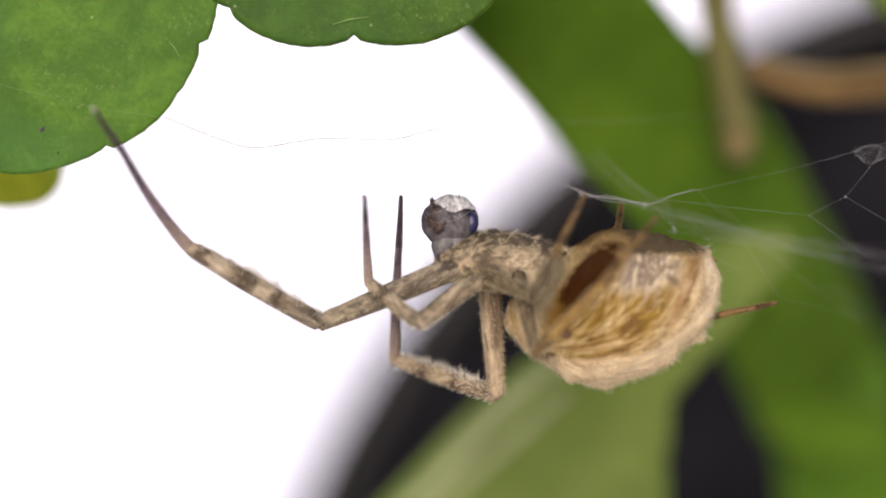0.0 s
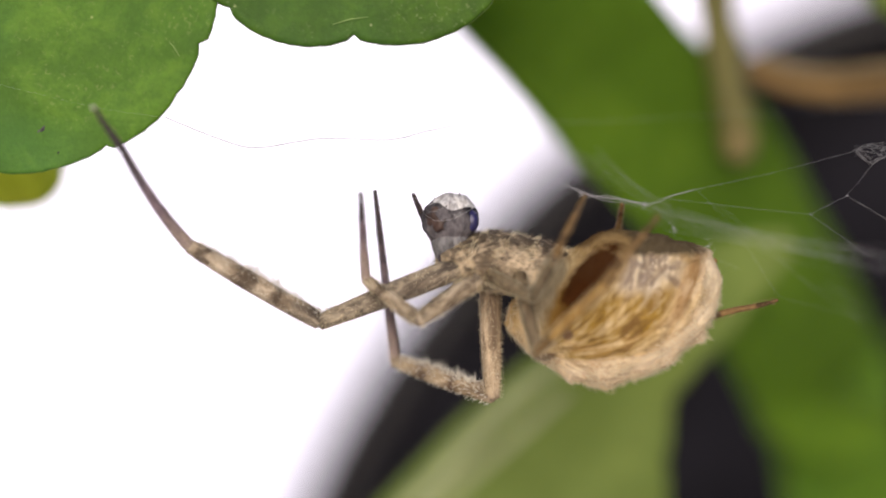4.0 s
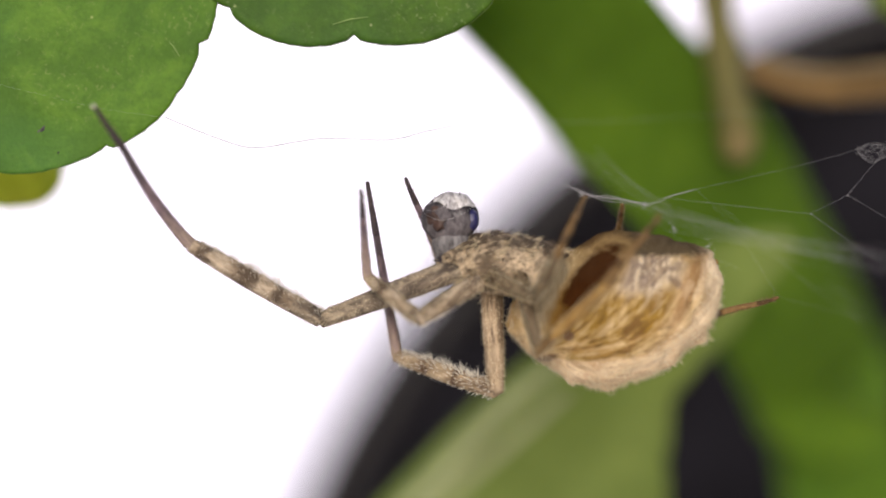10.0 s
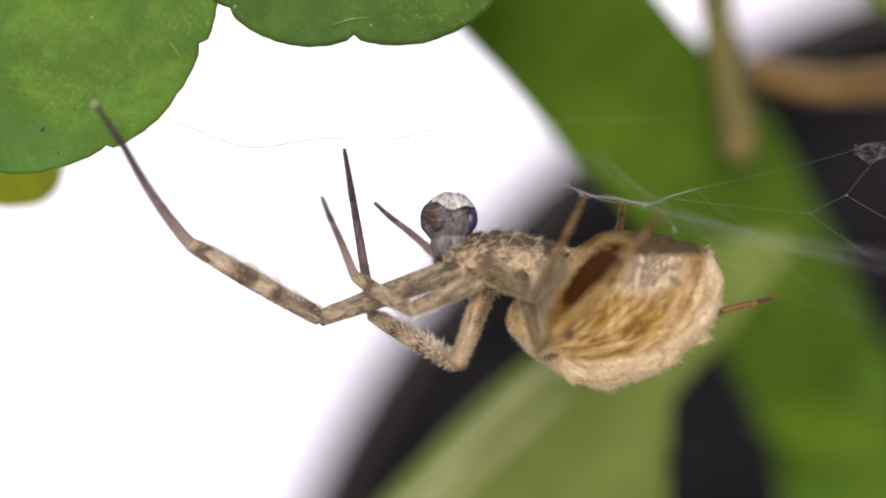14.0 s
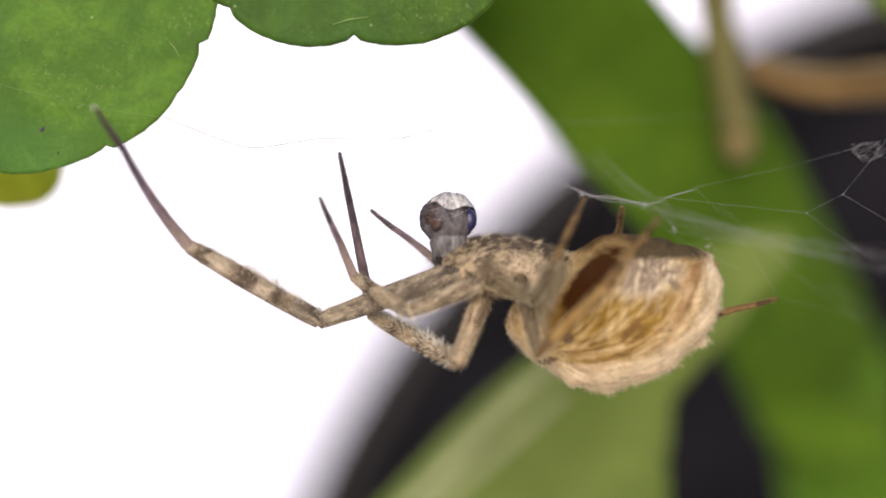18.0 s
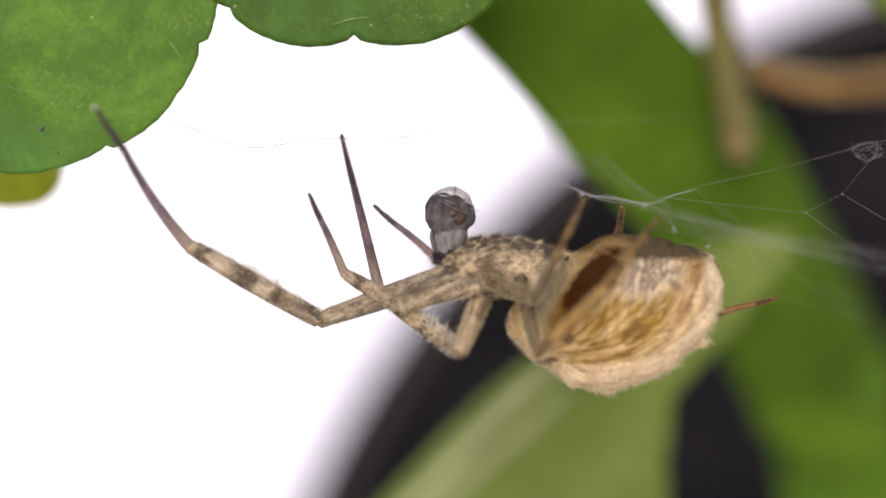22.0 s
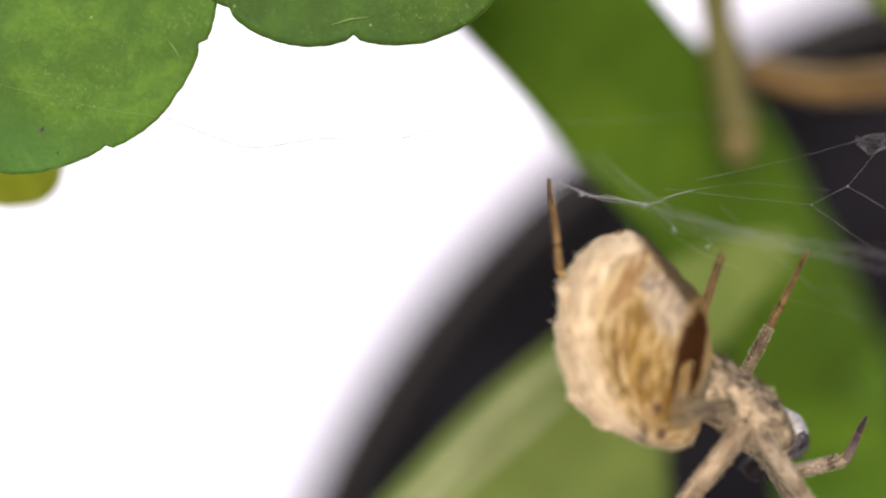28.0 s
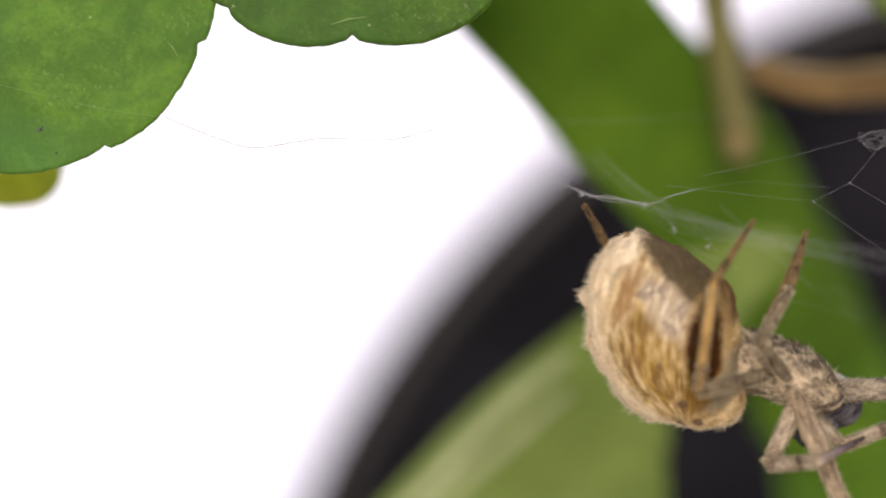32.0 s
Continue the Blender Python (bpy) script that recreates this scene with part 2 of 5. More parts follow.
    dark_lines = k.math("MULTIPLY", k.ramp(fine, 0.42, (1, 1, 1), 0.50, (0, 0, 0)), blob(-1.25, -0.95, 1.35, 0.80, -22, 0.8))
    col = k.mix(stroke(dark_lines, 0.85), col, (0.13, 0.068, 0.018))
    # pale curls with dark swirls near the web side, a ragged brown stripe behind them
    col = k.mix(stroke(blob(-2.00, 0.18, 0.85, 0.42, -8, 0.7), 0.85), col, (0.64, 0.55, 0.43))
    swirl = k.noise(2.6, 4, 0.6, slant.outputs[0], 1.6)
    swirl = k.math("ABSOLUTE", k.math("SUBTRACT", swirl, 0.5))
    curls = k.math("MULTIPLY", blob(-1.95, 0.22, 0.80, 0.40, -8, 0.5), k.ramp(swirl, 0.035, (1, 1, 1), 0.080, (0, 0, 0)))
    col = k.mix(stroke(k.math("MULTIPLY", curls, k.ramp(fine, 0.38, (0.2, 0.2, 0.2), 0.56, (1, 1, 1))), 0.8), col, (0.15, 0.10, 0.10))
    col = k.mix(stroke(blob(-2.55, 0.02, 0.20, 0.09, 40, 0.9, 1.2), 0.6), col, (0.12, 0.085, 0.085))
    col = k.mix(stroke(blob(-2.86, -0.08, 0.95, 0.17, -66, 0.7, 1.3), 0.75), col, (0.30, 0.165, 0.070))
    # peach fur along the back
    u, v = k.math("DIVIDE", k.math("ADD", x, 0.9 * MM), 2.25 * MM), k.math("DIVIDE", k.math("SUBTRACT", z, 0.2 * MM), 1.75 * MM)
    rim = k.math("SQRT", k.math("ADD", k.math("MULTIPLY", u, u), k.math("MULTIPLY", v, v)))
    rim = k.math("ADD", rim, k.math("MULTIPLY", k.math("SUBTRACT", broad, 0.5), 0.35))
    edge = k.ramp(k.math("MULTIPLY", rim, 0.5), 0.475, (0, 0, 0), 0.555, (1, 1, 1))
    col = k.mix(stroke(edge, 0.92), col, (1.0, 0.86, 0.66))
    col = k.mix(stroke(k.math("MULTIPLY", edge, k.ramp(streak, 0.36, (1, 1, 1), 0.46, (0, 0, 0))), 0.45), col, (0.80, 0.56, 0.36))
    # soft tan rings round the flank
    wave = k.math("SINE", k.math("ADD", k.math("MULTIPLY", rim, 34.0), k.math("MULTIPLY", streak, 9.0)))
    rings = k.math("MULTIPLY", k.ramp(wave, 0.15, (0, 0, 0), 0.95, (1, 1, 1)), k.ramp(k.math("MULTIPLY", rim, 0.5), 0.30, (0, 0, 0), 0.42, (1, 1, 1)))
    col = k.mix(stroke(rings, 0.30), col, (0.50, 0.315, 0.14))
    # hair grain everywhere
    col = k.mix(stroke(k.ramp(fine, 0.44, (1, 1, 1), 0.54, (0, 0, 0)), 0.25), col, (0.26, 0.16, 0.075))
    col = k.mix(stroke(k.ramp(fine, 0.54, (0, 0, 0), 0.62, (1, 1, 1)), 0.22), col, (1.0, 0.88, 0.68))
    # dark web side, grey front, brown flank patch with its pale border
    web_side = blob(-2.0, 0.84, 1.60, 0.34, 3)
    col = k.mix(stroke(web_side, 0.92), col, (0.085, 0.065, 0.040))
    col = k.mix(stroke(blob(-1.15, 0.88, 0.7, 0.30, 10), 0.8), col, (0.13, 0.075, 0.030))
    col = k.mix(stroke(blob(-0.22, -0.15, 0.42, 0.80, 8), 0.8), col, grey)
    col = k.mix(stroke(blob(-1.02, 0.12, 1.08, 0.47, 128, 0.3, 0.5), 0.75), col, (0.37, 0.255, 0.115))
    col = k.mix(stroke(blob(-0.56, -0.45, 0.66, 0.34, 124, 0.6, 0.8), 0.85), col, (0.20, 0.105, 0.016))
    col = k.mix(stroke(blob(-0.97, 0.06, 0.90, 0.36, 130, 0.45, 0.7), 0.97), col, brown)
    for cx, cz, rx, rz, turn in ((0.02, -1.17, 0.12, 0.10, 0), (-0.10, -1.48, 0.24, 0.08, -18), (-0.52, -1.02, 0.11, 0.11, 0)):
        col = k.mix(stroke(blob(cx, cz, rx, rz, turn), 0.8), col, (0.13, 0.075, 0.055))
    return k.colour(col).bump(fine, 0.4, 0.05).m


M_ABDOMEN = abdomen_material()
M_GROUND = plain("pale_ground", (0.86, 0.82, 0.75), 0.8, 0.02, 0.06)


# ---- building helpers ----
def mesh(name, verts, faces, material, smooth=True):
    me = bpy.data.meshes.new(name)
    me.from_pydata([tuple(Vector(v) * MM) for v in verts], [], faces)
    me.validate()
    me.materials.append(material)
    if smooth:
        me.polygons.foreach_set("use_smooth", [True] * len(me.polygons))
    me.update()
    return me


def part(name, data, parent, label="", m=None, kind=""):
    """Links a mesh as one part of a thing or of a part."""
    ob = new(name, data)
    ob.parent = parent
    if m is not None:
        ob.matrix_basis = m
    return tagged(ob, label, kind=kind)


def thing(name, label, category, m=None, group="", kind=""):
    ob = new(name)
    ob.empty_display_size = 0.002
    if m is not None:
        ob.matrix_basis = m
    return tagged(ob, label, category, group, kind)


def tube(points, radii, sides=8, capped=True):
    """Vertices and faces of a round rod along points."""
    pts = [Vector(p) for p in points]
    verts, faces = [], []
    side = None
    for i, p in enumerate(pts):
        along = (pts[min(i + 1, len(pts) - 1)] - pts[max(i - 1, 0)]).normalized()
        if side is None:
            side = along.cross(Vector((0.3, 0.9, 0.2))).normalized()
        side = (side - along * side.dot(along)).normalized()
        other = along.cross(side)
        r = radii[i] if hasattr(radii, "__len__") else radii
        for j in range(sides):
            a = 2 * math.pi * j / sides
            verts.append(p + (side * math.cos(a) + other * math.sin(a)) * r)
    for i in range(len(pts) - 1):
        for j in range(sides):
            k = (j + 1) % sides
            faces.append((i * sides + j, i * sides + k, (i + 1) * sides + k, (i + 1) * sides + j))
    if capped:
        faces.append(tuple(range(sides))[::-1])
        faces.append(tuple((len(pts) - 1) * sides + j for j in range(sides)))
    return verts, faces


def smooth_line(points, steps):
    """A curve through all points."""
    pts = [Vector(p) for p in points]
    out = []
    for i in range(len(pts) - 1):
        a, b, c, d = pts[max(i - 1, 0)], pts[i], pts[i + 1], pts[min(i + 2, len(pts) - 1)]
        for s in range(steps):
            t = s / steps
            out.append(0.5 * (2 * b + (c - a) * t + (2 * a - 5 * b + 4 * c - d) * t * t + (3 * b - a - 3 * c + d) * t ** 3))
    return out + [pts[-1]]


def hairs(name, roots, material, thick=0.012, seed=1):
    """Tapered hairs; roots: place, way, length."""
    rng = random.Random(seed)
    verts, faces = [], []
    for p, way, length in roots:
        way = Vector(way).normalized()
        bend = Vector((rng.uniform(-1, 1), rng.uniform(-1, 1), rng.uniform(-1, 1))) * 0.25 * length
        s = way.orthogonal().normalized()
        o = way.cross(s)
        n = len(verts)
        for at, r in ((0.0, thick), (0.55, thick * 0.75)):
            c = p + way * length * at + bend * at * at
            verts += [c + s * r, c - s * r * 0.5 + o * r * 0.87, c - s * r * 0.5 - o * r * 0.87]
        verts.append(p + way * length + bend)
        for j in range(3):
            k = (j + 1) % 3
            faces += [(n + j, n + k, n + 3 + k, n + 3 + j), (n + 3 + j, n + 3 + k, n + 6)]
    return mesh(name, verts, faces, material)


def lofted(sections, sides, rings):
    """A body from sections (x, top, bottom, half width): vertices, faces, and the half width and middle at x."""
    xs = np.array([s[0] for s in sections])
    order = np.argsort(xs)
    cols = [np.array([s[i] for s in sections])[order] for i in range(1, 4)]
    xs = xs[order]
    share = np.linspace(0, 1, rings)
    grid = xs[0] + (xs[-1] - xs[0]) * (0.5 - 0.5 * np.cos(np.pi * share))
    verts, faces = [], []
    for x in grid:
        top, low, w = (float(np.interp(x, xs, c)) for c in cols)
        for j in range(sides):
            a = 2 * math.pi * j / sides
            c, s = math.cos(a), math.sin(a)
            verts.append(Vector((float(x), w * math.copysign(abs(c) ** 0.9, c), (top + low) / 2 + (top - low) / 2 * math.copysign(abs(s) ** 0.9, s))))
    for i in range(rings - 1):
        for j in range(sides):
            k = (j + 1) % sides
            faces.append((i * sides + j, i * sides + k, (i + 1) * sides + k, (i + 1) * sides + j))
    faces.append(tuple(range(sides))[::-1])
    faces.append(tuple((rings - 1) * sides + j for j in range(sides)))
    return verts, faces


# ---- setting ----
def quad(name, corners, material, label, category):
    ob = new(name, mesh(name, corners, [(0, 1, 2, 3)], material, False))
    return tagged(ob, label, category, kind="structure")


quad("ground", [(-700, -700, 0), (700, -700, 0), (700, 700, 0), (-700, 700, 0)], M_GROUND, "pale smooth ground that reaches the far edge", "ground")


def backdrop():
    k = Mat("overcast_glow", 0.9, 0.1)
    k.colour((0.2, 0.2, 0.2))
    k.b.inputs["Emission Color"].default_value = (1.0, 0.94, 1.09, 1)
    k.b.inputs["Emission Strength"].default_value = 1.3
    quad("backdrop", [(-690, 560, 0.5), (690, 560, 0.5), (690, 560, 900), (-690, 560, 900)], k.m, "blank bright overcast sky behind the plants", "sky")


backdrop()


# ---- black pot that lies behind the plants ----
def pot(centre, radius, depth):
    cx, cy, cz = centre
    base = thing("plant_pot", "black plastic plant pot on its side with dark soil", "pot", pose(cx * MM, cy * MM, 0))
    rows = [(radius - 3.2, 4.0), (radius - 3.0, 1.0), (radius - 2.2, 0.0), (radius - 0.8, 0.0), (radius, 0.9), (radius, 9.0), (radius - 1.5, 10.0)]
    wall = [(radius - 1.5, 10.0), (radius * 0.92, depth * 0.5), (radius * 0.82, depth), (0.5, depth)]
    for name, profile, label in (("rim", rows, "rolled black rim"), ("wall", wall, "")):
        n = 96
        verts = [(r * math.cos(2 * math.pi * j / n), y, cz + r * math.sin(2 * math.pi * j / n)) for r, y in profile for j in range(n)]
        faces = [(i * n + j, i * n + (j + 1) % n, (i + 1) * n + (j + 1) % n, (i + 1) * n + j) for i in range(len(profile) - 1) for j in range(n)]
        part(name, mesh(name, verts, faces, M_POT), base, label)
    rng = random.Random(4)
    verts, faces, n = [(0, 7.0, cz)], [], 60
    for i in range(1, 15):
        for j in range(n):
            r = (radius - 3.0) * i / 14
            verts.append((r * math.cos(2 * math.pi * j / n), 7.0 + rng.uniform(-1.0, 1.0), cz + r * math.sin(2 * math.pi * j / n)))
    for j in range(n):
        faces.append((0, 1 + j, 1 + (j + 1) % n))
    for i in range(13):
        for j in range(n):
            k = (j + 1) % n
            faces.append((1 + i * n + j, 1 + (i + 1) * n + j, 1 + (i + 1) * n + k, 1 + i * n + k))
    part("soil", mesh("soil", verts, faces, M_SOIL), base, "dark crumbly soil")


pot((45.10, 110.80, 59.66), 59.66, 90.0)


# ---- blurred plants in front of the pot ----
def blade(name, spine, widths, thick, material, cup=0.18, steps=8, across=10, far_widths=None, tilt=0.0):
    """A long leaf: a bowed sheet with two faces along a spine; widths are half widths; tilt sets one edge back by so much."""
    line = smooth_line(spine, steps)
    even = np.linspace(0, len(spine) - 1, len(line))
    wide = np.interp(even, range(len(spine)), widths)
    other = np.interp(even, range(len(spine)), far_widths or widths)
    verts, faces, n = [], [], across + 1
    for i, p in enumerate(line):
        along = (line[min(i + 1, len(line) - 1)] - line[max(i - 1, 0)]).normalized()
        side = along.cross(Vector((0, 1, 0))).normalized()
        for j in range(n):
            s = 2 * j / across - 1
            verts.append(p + side * s * (wide[i] if s < 0 else other[i]) + Vector((0, cup * wide[i] * (s * s) + tilt * s - 0.5 * thick, 0)))
        for j in range(n):
            s = 1 - 2 * j / across
            verts.append(p + side * s * (wide[i] if s < 0 else other[i]) + Vector((0, cup * wide[i] * (s * s) + tilt * s + 0.5 * thick, 0)))
    m = 2 * n
    for i in range(len(line) - 1):
        for j in range(m):
            k = (j + 1) % m
            faces.append((i * m + j, i * m + k, (i + 1) * m + k, (i + 1) * m + j))
    faces += [tuple(range(m))[::-1], tuple((len(line) - 1) * m + j for j in range(m))]
    return mesh(name, verts, faces, material)


def strap_plant():
    base = thing("strap_leaved_plant", "green strap-leaved plant with broad smooth blades beside the pot", "plant")
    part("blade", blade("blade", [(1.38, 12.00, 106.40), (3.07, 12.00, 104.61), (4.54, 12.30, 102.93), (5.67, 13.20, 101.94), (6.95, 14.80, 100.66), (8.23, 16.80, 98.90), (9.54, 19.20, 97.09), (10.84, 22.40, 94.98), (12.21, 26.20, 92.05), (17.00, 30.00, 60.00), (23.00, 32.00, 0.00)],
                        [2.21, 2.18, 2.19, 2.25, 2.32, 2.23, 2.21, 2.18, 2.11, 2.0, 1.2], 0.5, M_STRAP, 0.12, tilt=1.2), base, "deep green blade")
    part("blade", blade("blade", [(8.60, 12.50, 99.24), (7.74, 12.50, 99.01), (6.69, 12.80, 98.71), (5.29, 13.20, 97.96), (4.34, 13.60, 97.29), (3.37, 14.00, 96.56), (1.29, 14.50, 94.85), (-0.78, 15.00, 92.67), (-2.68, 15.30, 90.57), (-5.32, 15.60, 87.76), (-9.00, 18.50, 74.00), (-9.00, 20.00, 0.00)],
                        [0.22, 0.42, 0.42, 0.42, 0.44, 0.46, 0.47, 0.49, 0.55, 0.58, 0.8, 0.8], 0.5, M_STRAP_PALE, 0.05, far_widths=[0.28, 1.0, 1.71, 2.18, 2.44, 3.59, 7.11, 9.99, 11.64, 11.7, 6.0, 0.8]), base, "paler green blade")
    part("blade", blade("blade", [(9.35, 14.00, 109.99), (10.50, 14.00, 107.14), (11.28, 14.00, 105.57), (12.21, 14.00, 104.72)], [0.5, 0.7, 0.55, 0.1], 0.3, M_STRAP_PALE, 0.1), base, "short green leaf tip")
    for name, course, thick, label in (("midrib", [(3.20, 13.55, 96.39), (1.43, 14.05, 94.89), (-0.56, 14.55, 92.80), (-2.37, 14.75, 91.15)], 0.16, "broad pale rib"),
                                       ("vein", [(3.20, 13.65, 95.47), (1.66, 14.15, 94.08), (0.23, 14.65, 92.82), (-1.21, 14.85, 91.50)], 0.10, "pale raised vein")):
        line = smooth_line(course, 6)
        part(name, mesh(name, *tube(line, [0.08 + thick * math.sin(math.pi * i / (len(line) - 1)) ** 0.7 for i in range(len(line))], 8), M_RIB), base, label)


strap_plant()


def dry_stalk():
    base = thing("dry_stalk", "yellowish brown dry leaf stalk that hangs down", "stalk")
    line = smooth_line([(6.82, 14.00, 110.99), (6.79, 13.50, 106.09), (6.85, 13.50, 104.81), (7.07, 13.50, 103.54), (7.30, 13.50, 102.41), (7.44, 13.50, 101.16)], 6)
    thick = [0.43 + 0.002 * i + 0.03 * math.sin(i * 0.9) for i in range(len(line))]
    part("stem", mesh("stem", *tube(line[:-4], thick[:-4], 12), M_STALK), base)
    part("broken_tip", mesh("broken_tip", *tube(line[-5:], [0.50, 0.47, 0.43, 0.36, 0.16], 12), M_TIP), base, "paler broken tip")
    part("node", mesh("node", *tube([line[15], line[16], line[17]], [0.45, 0.53, 0.46], 12), M_STALK), base)


dry_stalk()


def dry_leaf():
    base = thing("dry_leaf", "brown curled dry leaf before the black pot", "leaf")
    part("blade", blade("blade", [(7.47, 12.00, 103.49), (8.37, 12.00, 103.16), (9.47, 12.00, 102.96), (10.92, 12.50, 103.05), (13.14, 13.00, 103.11), (17.32, 15.00, 101.62)],
                        [0.25, 0.37, 0.37, 0.39, 0.5, 0.28], 0.3, M_DRY, 0.5, 6, 8), base)
    edge = smooth_line([(7.56, 11.60, 103.68), (8.42, 11.40, 103.42), (9.38, 11.40, 103.31), (10.82, 11.80, 103.47), (12.65, 12.00, 103.60)], 6)
    part("rolled_edge", mesh("rolled_edge", *tube(edge, 0.08, 8), M_DRY_PALE), base, "paler rolled edge")


dry_leaf()


# ---- scalloped leaves near the web ----
RIMS = []


def scalloped(name, centre, notches, bulge, material, thick=0.3, cup=0.0, tilt=(0, 0)):
    """A round leaf; notches: degrees from +x (counter-clockwise) and radius, in order all the way round."""
    rng = random.Random(len(notches) * 7)
    rim = []
    for (a0, r0), (a1, r1) in zip(notches, notches[1:] + [(notches[0][0] + 360, notches[0][1])]):
        steps = max(6, int((a1 - a0) / 1.6))
        for s in range(steps):
            q = s / steps
            swell = bulge * min(1.0, ((a1 - a0) / 30) ** 2) * math.sin(math.pi * q) ** 0.55
            rim.append((radians(a0 + (a1 - a0) * q), r0 + (r1 - r0) * q + swell + rng.uniform(-0.012, 0.012)))
    n, rings = len(rim), 18
    cx, cy, cz = centre
    verts, faces = [], []
    for face in (-1, 1):
        for i in range(rings + 1):
            f = 1 - (1 - i / rings) ** 1.7
            for a, r in rim:
                d = f * r
                x, z = d * math.cos(a), d * math.sin(a)
                y = cup * d * d + tilt[0] * x + tilt[1] * z + face * 0.5 * thick * min(1.0, (1 - f) * 40 + 0.7)
                y += 0.05 * noise.noise((x * 0.9 + cx, z * 0.9, 3.0)) + 0.02 * noise.noise((x * 3, z * 3, 1.0))
                verts.append((cx + x, cy + y, cz + z))
    for face in (0, 1):
        o = face * (rings + 1) * n
        for i in range(rings):
            for j in range(n):
                k = (j + 1) % n
                f = (o + i * n + j, o + (i + 1) * n + j, o + (i + 1) * n + k, o + i * n + k)
                faces.append(f if face == 0 else f[::-1])
    o = (rings + 1) * n
    edge = [(Vector(verts[rings * n + j]) + Vector(verts[o + rings * n + j])) / 2 for j in range(n)]
    RIMS.append(edge + edge[:1])
    for j in range(n):
        k = (j + 1) % n
        faces.append((rings * n + j, o + rings * n + j, o + rings * n + k, rings * n + k))
    return mesh(name, verts, faces, material)


def scalloped_plant():
    base = thing("scalloped_plant", "small plant with round green scalloped leaves", "plant")
    stem = smooth_line([(-19.0, 6.0, 0.0), (-18.0, 5.0, 55.0), (-16.0, 4.0, 104.0), (-13.0, 3.0, 126.0), (-6.0, 2.5, 132.0), (-2.0, 2.2, 130.0)], 6)
    part("stem", mesh("stem", *tube(stem, 0.6, 10), M_SHOOT), base)
    left = part("leaf", scalloped("leaf", (-8.09, 0.30, 103.71), [(10.4, 3.66), (36.5, 3.76), (61.5, 4.45), (105.9, 4.88), (150.6, 5.01), (185.2, 4.94), (216.6, 4.31), (246.9, 3.40), (258.0, 3.27), (278.0, 3.13), (290.0, 3.07), (298.0, 3.01), (299.5, 3.10), (314.0, 3.21), (330.4, 3.25), (345.6, 3.34), (349.2, 3.31), (351.0, 3.46), (357.0, 3.55)], 0.04, M_LEAF, 0.22, 0.004, (0.05, -0.03)), base, "green leaf with pale flecks")
    right = part("leaf", scalloped("leaf", (-1.62, 0.60, 107.90), [(31.7, 4.49), (68.7, 4.95), (114.9, 5.08), (149.7, 4.69), (200.6, 4.80), (225.5, 4.97), (237.6, 4.87), (268.2, 4.65), (304.3, 4.69), (347.6, 4.72)], 0.30, M_LEAF_DEEP, 0.35, 0.003, (0.0, 0.05)), base, "deeper green leaf with pale flecks")
    for leaf, edge in zip((left, right), RIMS):
        part("margin", mesh("margin", *tube(edge, 0.009, 6, False), M_MARGIN), leaf, "thin paler margin")
    young = part("leaf", scalloped("leaf", (-9.44, 7.00, 100.98), [(58.4, 0.97), (125.5, 1.09), (188.5, 1.28), (270.0, 1.05), (348.2, 0.93)], 0.05, M_SHOOT, 0.5, 0.0), base, "yellow-green young leaf")
    for a, b, r in (((-2.18, 0.16, 103.43), (-1.47, 0.16, 103.58), 0.010), ((-5.37, -0.10, 103.06), (-5.17, -0.10, 102.78), 0.01)):
        part("scar", mesh("scar", *tube([a, (Vector(a) + Vector(b)) / 2 + Vector((0, -0.02, 0.03)), b], [r * 0.4, r, r * 0.4], 6), M_SCAR), left if a[0] < -5 else right, "thin pale scratch")
    for p, r in (((-7.83, -0.28, 101.34), 0.04), ((-7.52, -0.28, 100.88), 0.02), ((-7.91, -0.27, 101.30), 0.02)):
        part("dirt_speck", mesh("dirt_speck", *tube([Vector(p) + Vector((-r, 0, -r)), p, Vector(p) + Vector((r, 0, r * 1.6))], [r * 0.4, r, r * 0.3], 6), M_FLY), left, "dark speck of dirt")
    for where in (((-14.5, 3.2, 117.0), (-8.82, 0.60, 105.98)), ((-2.6, 2.2, 130.3), (-2.08, 0.80, 108.72)), ((-17.5, 5.0, 74.0), (-10.71, 7.00, 100.79))):
        a, b = Vector(where[0]), Vector(where[1])
        mid = (a + b) / 2 + Vector((0, 0.6, 0.8))
        part("petiole", mesh("petiole", *tube(smooth_line([a, mid, b], 6), 0.3, 8), M_SHOOT), base)
    return left, right


LEAVES = scalloped_plant()


# ---- web ----
def strand(points, radius, parent, steps=4, label=""):
    line = smooth_line(points, steps) if len(points) > 2 else [Vector(p) for p in points]
    at = line[0].copy()
    return part("strand", mesh("strand", *tube([p - at for p in line], radius * 0.21, 5), M_SILK), parent, label, Matrix.Translation(at * MM))


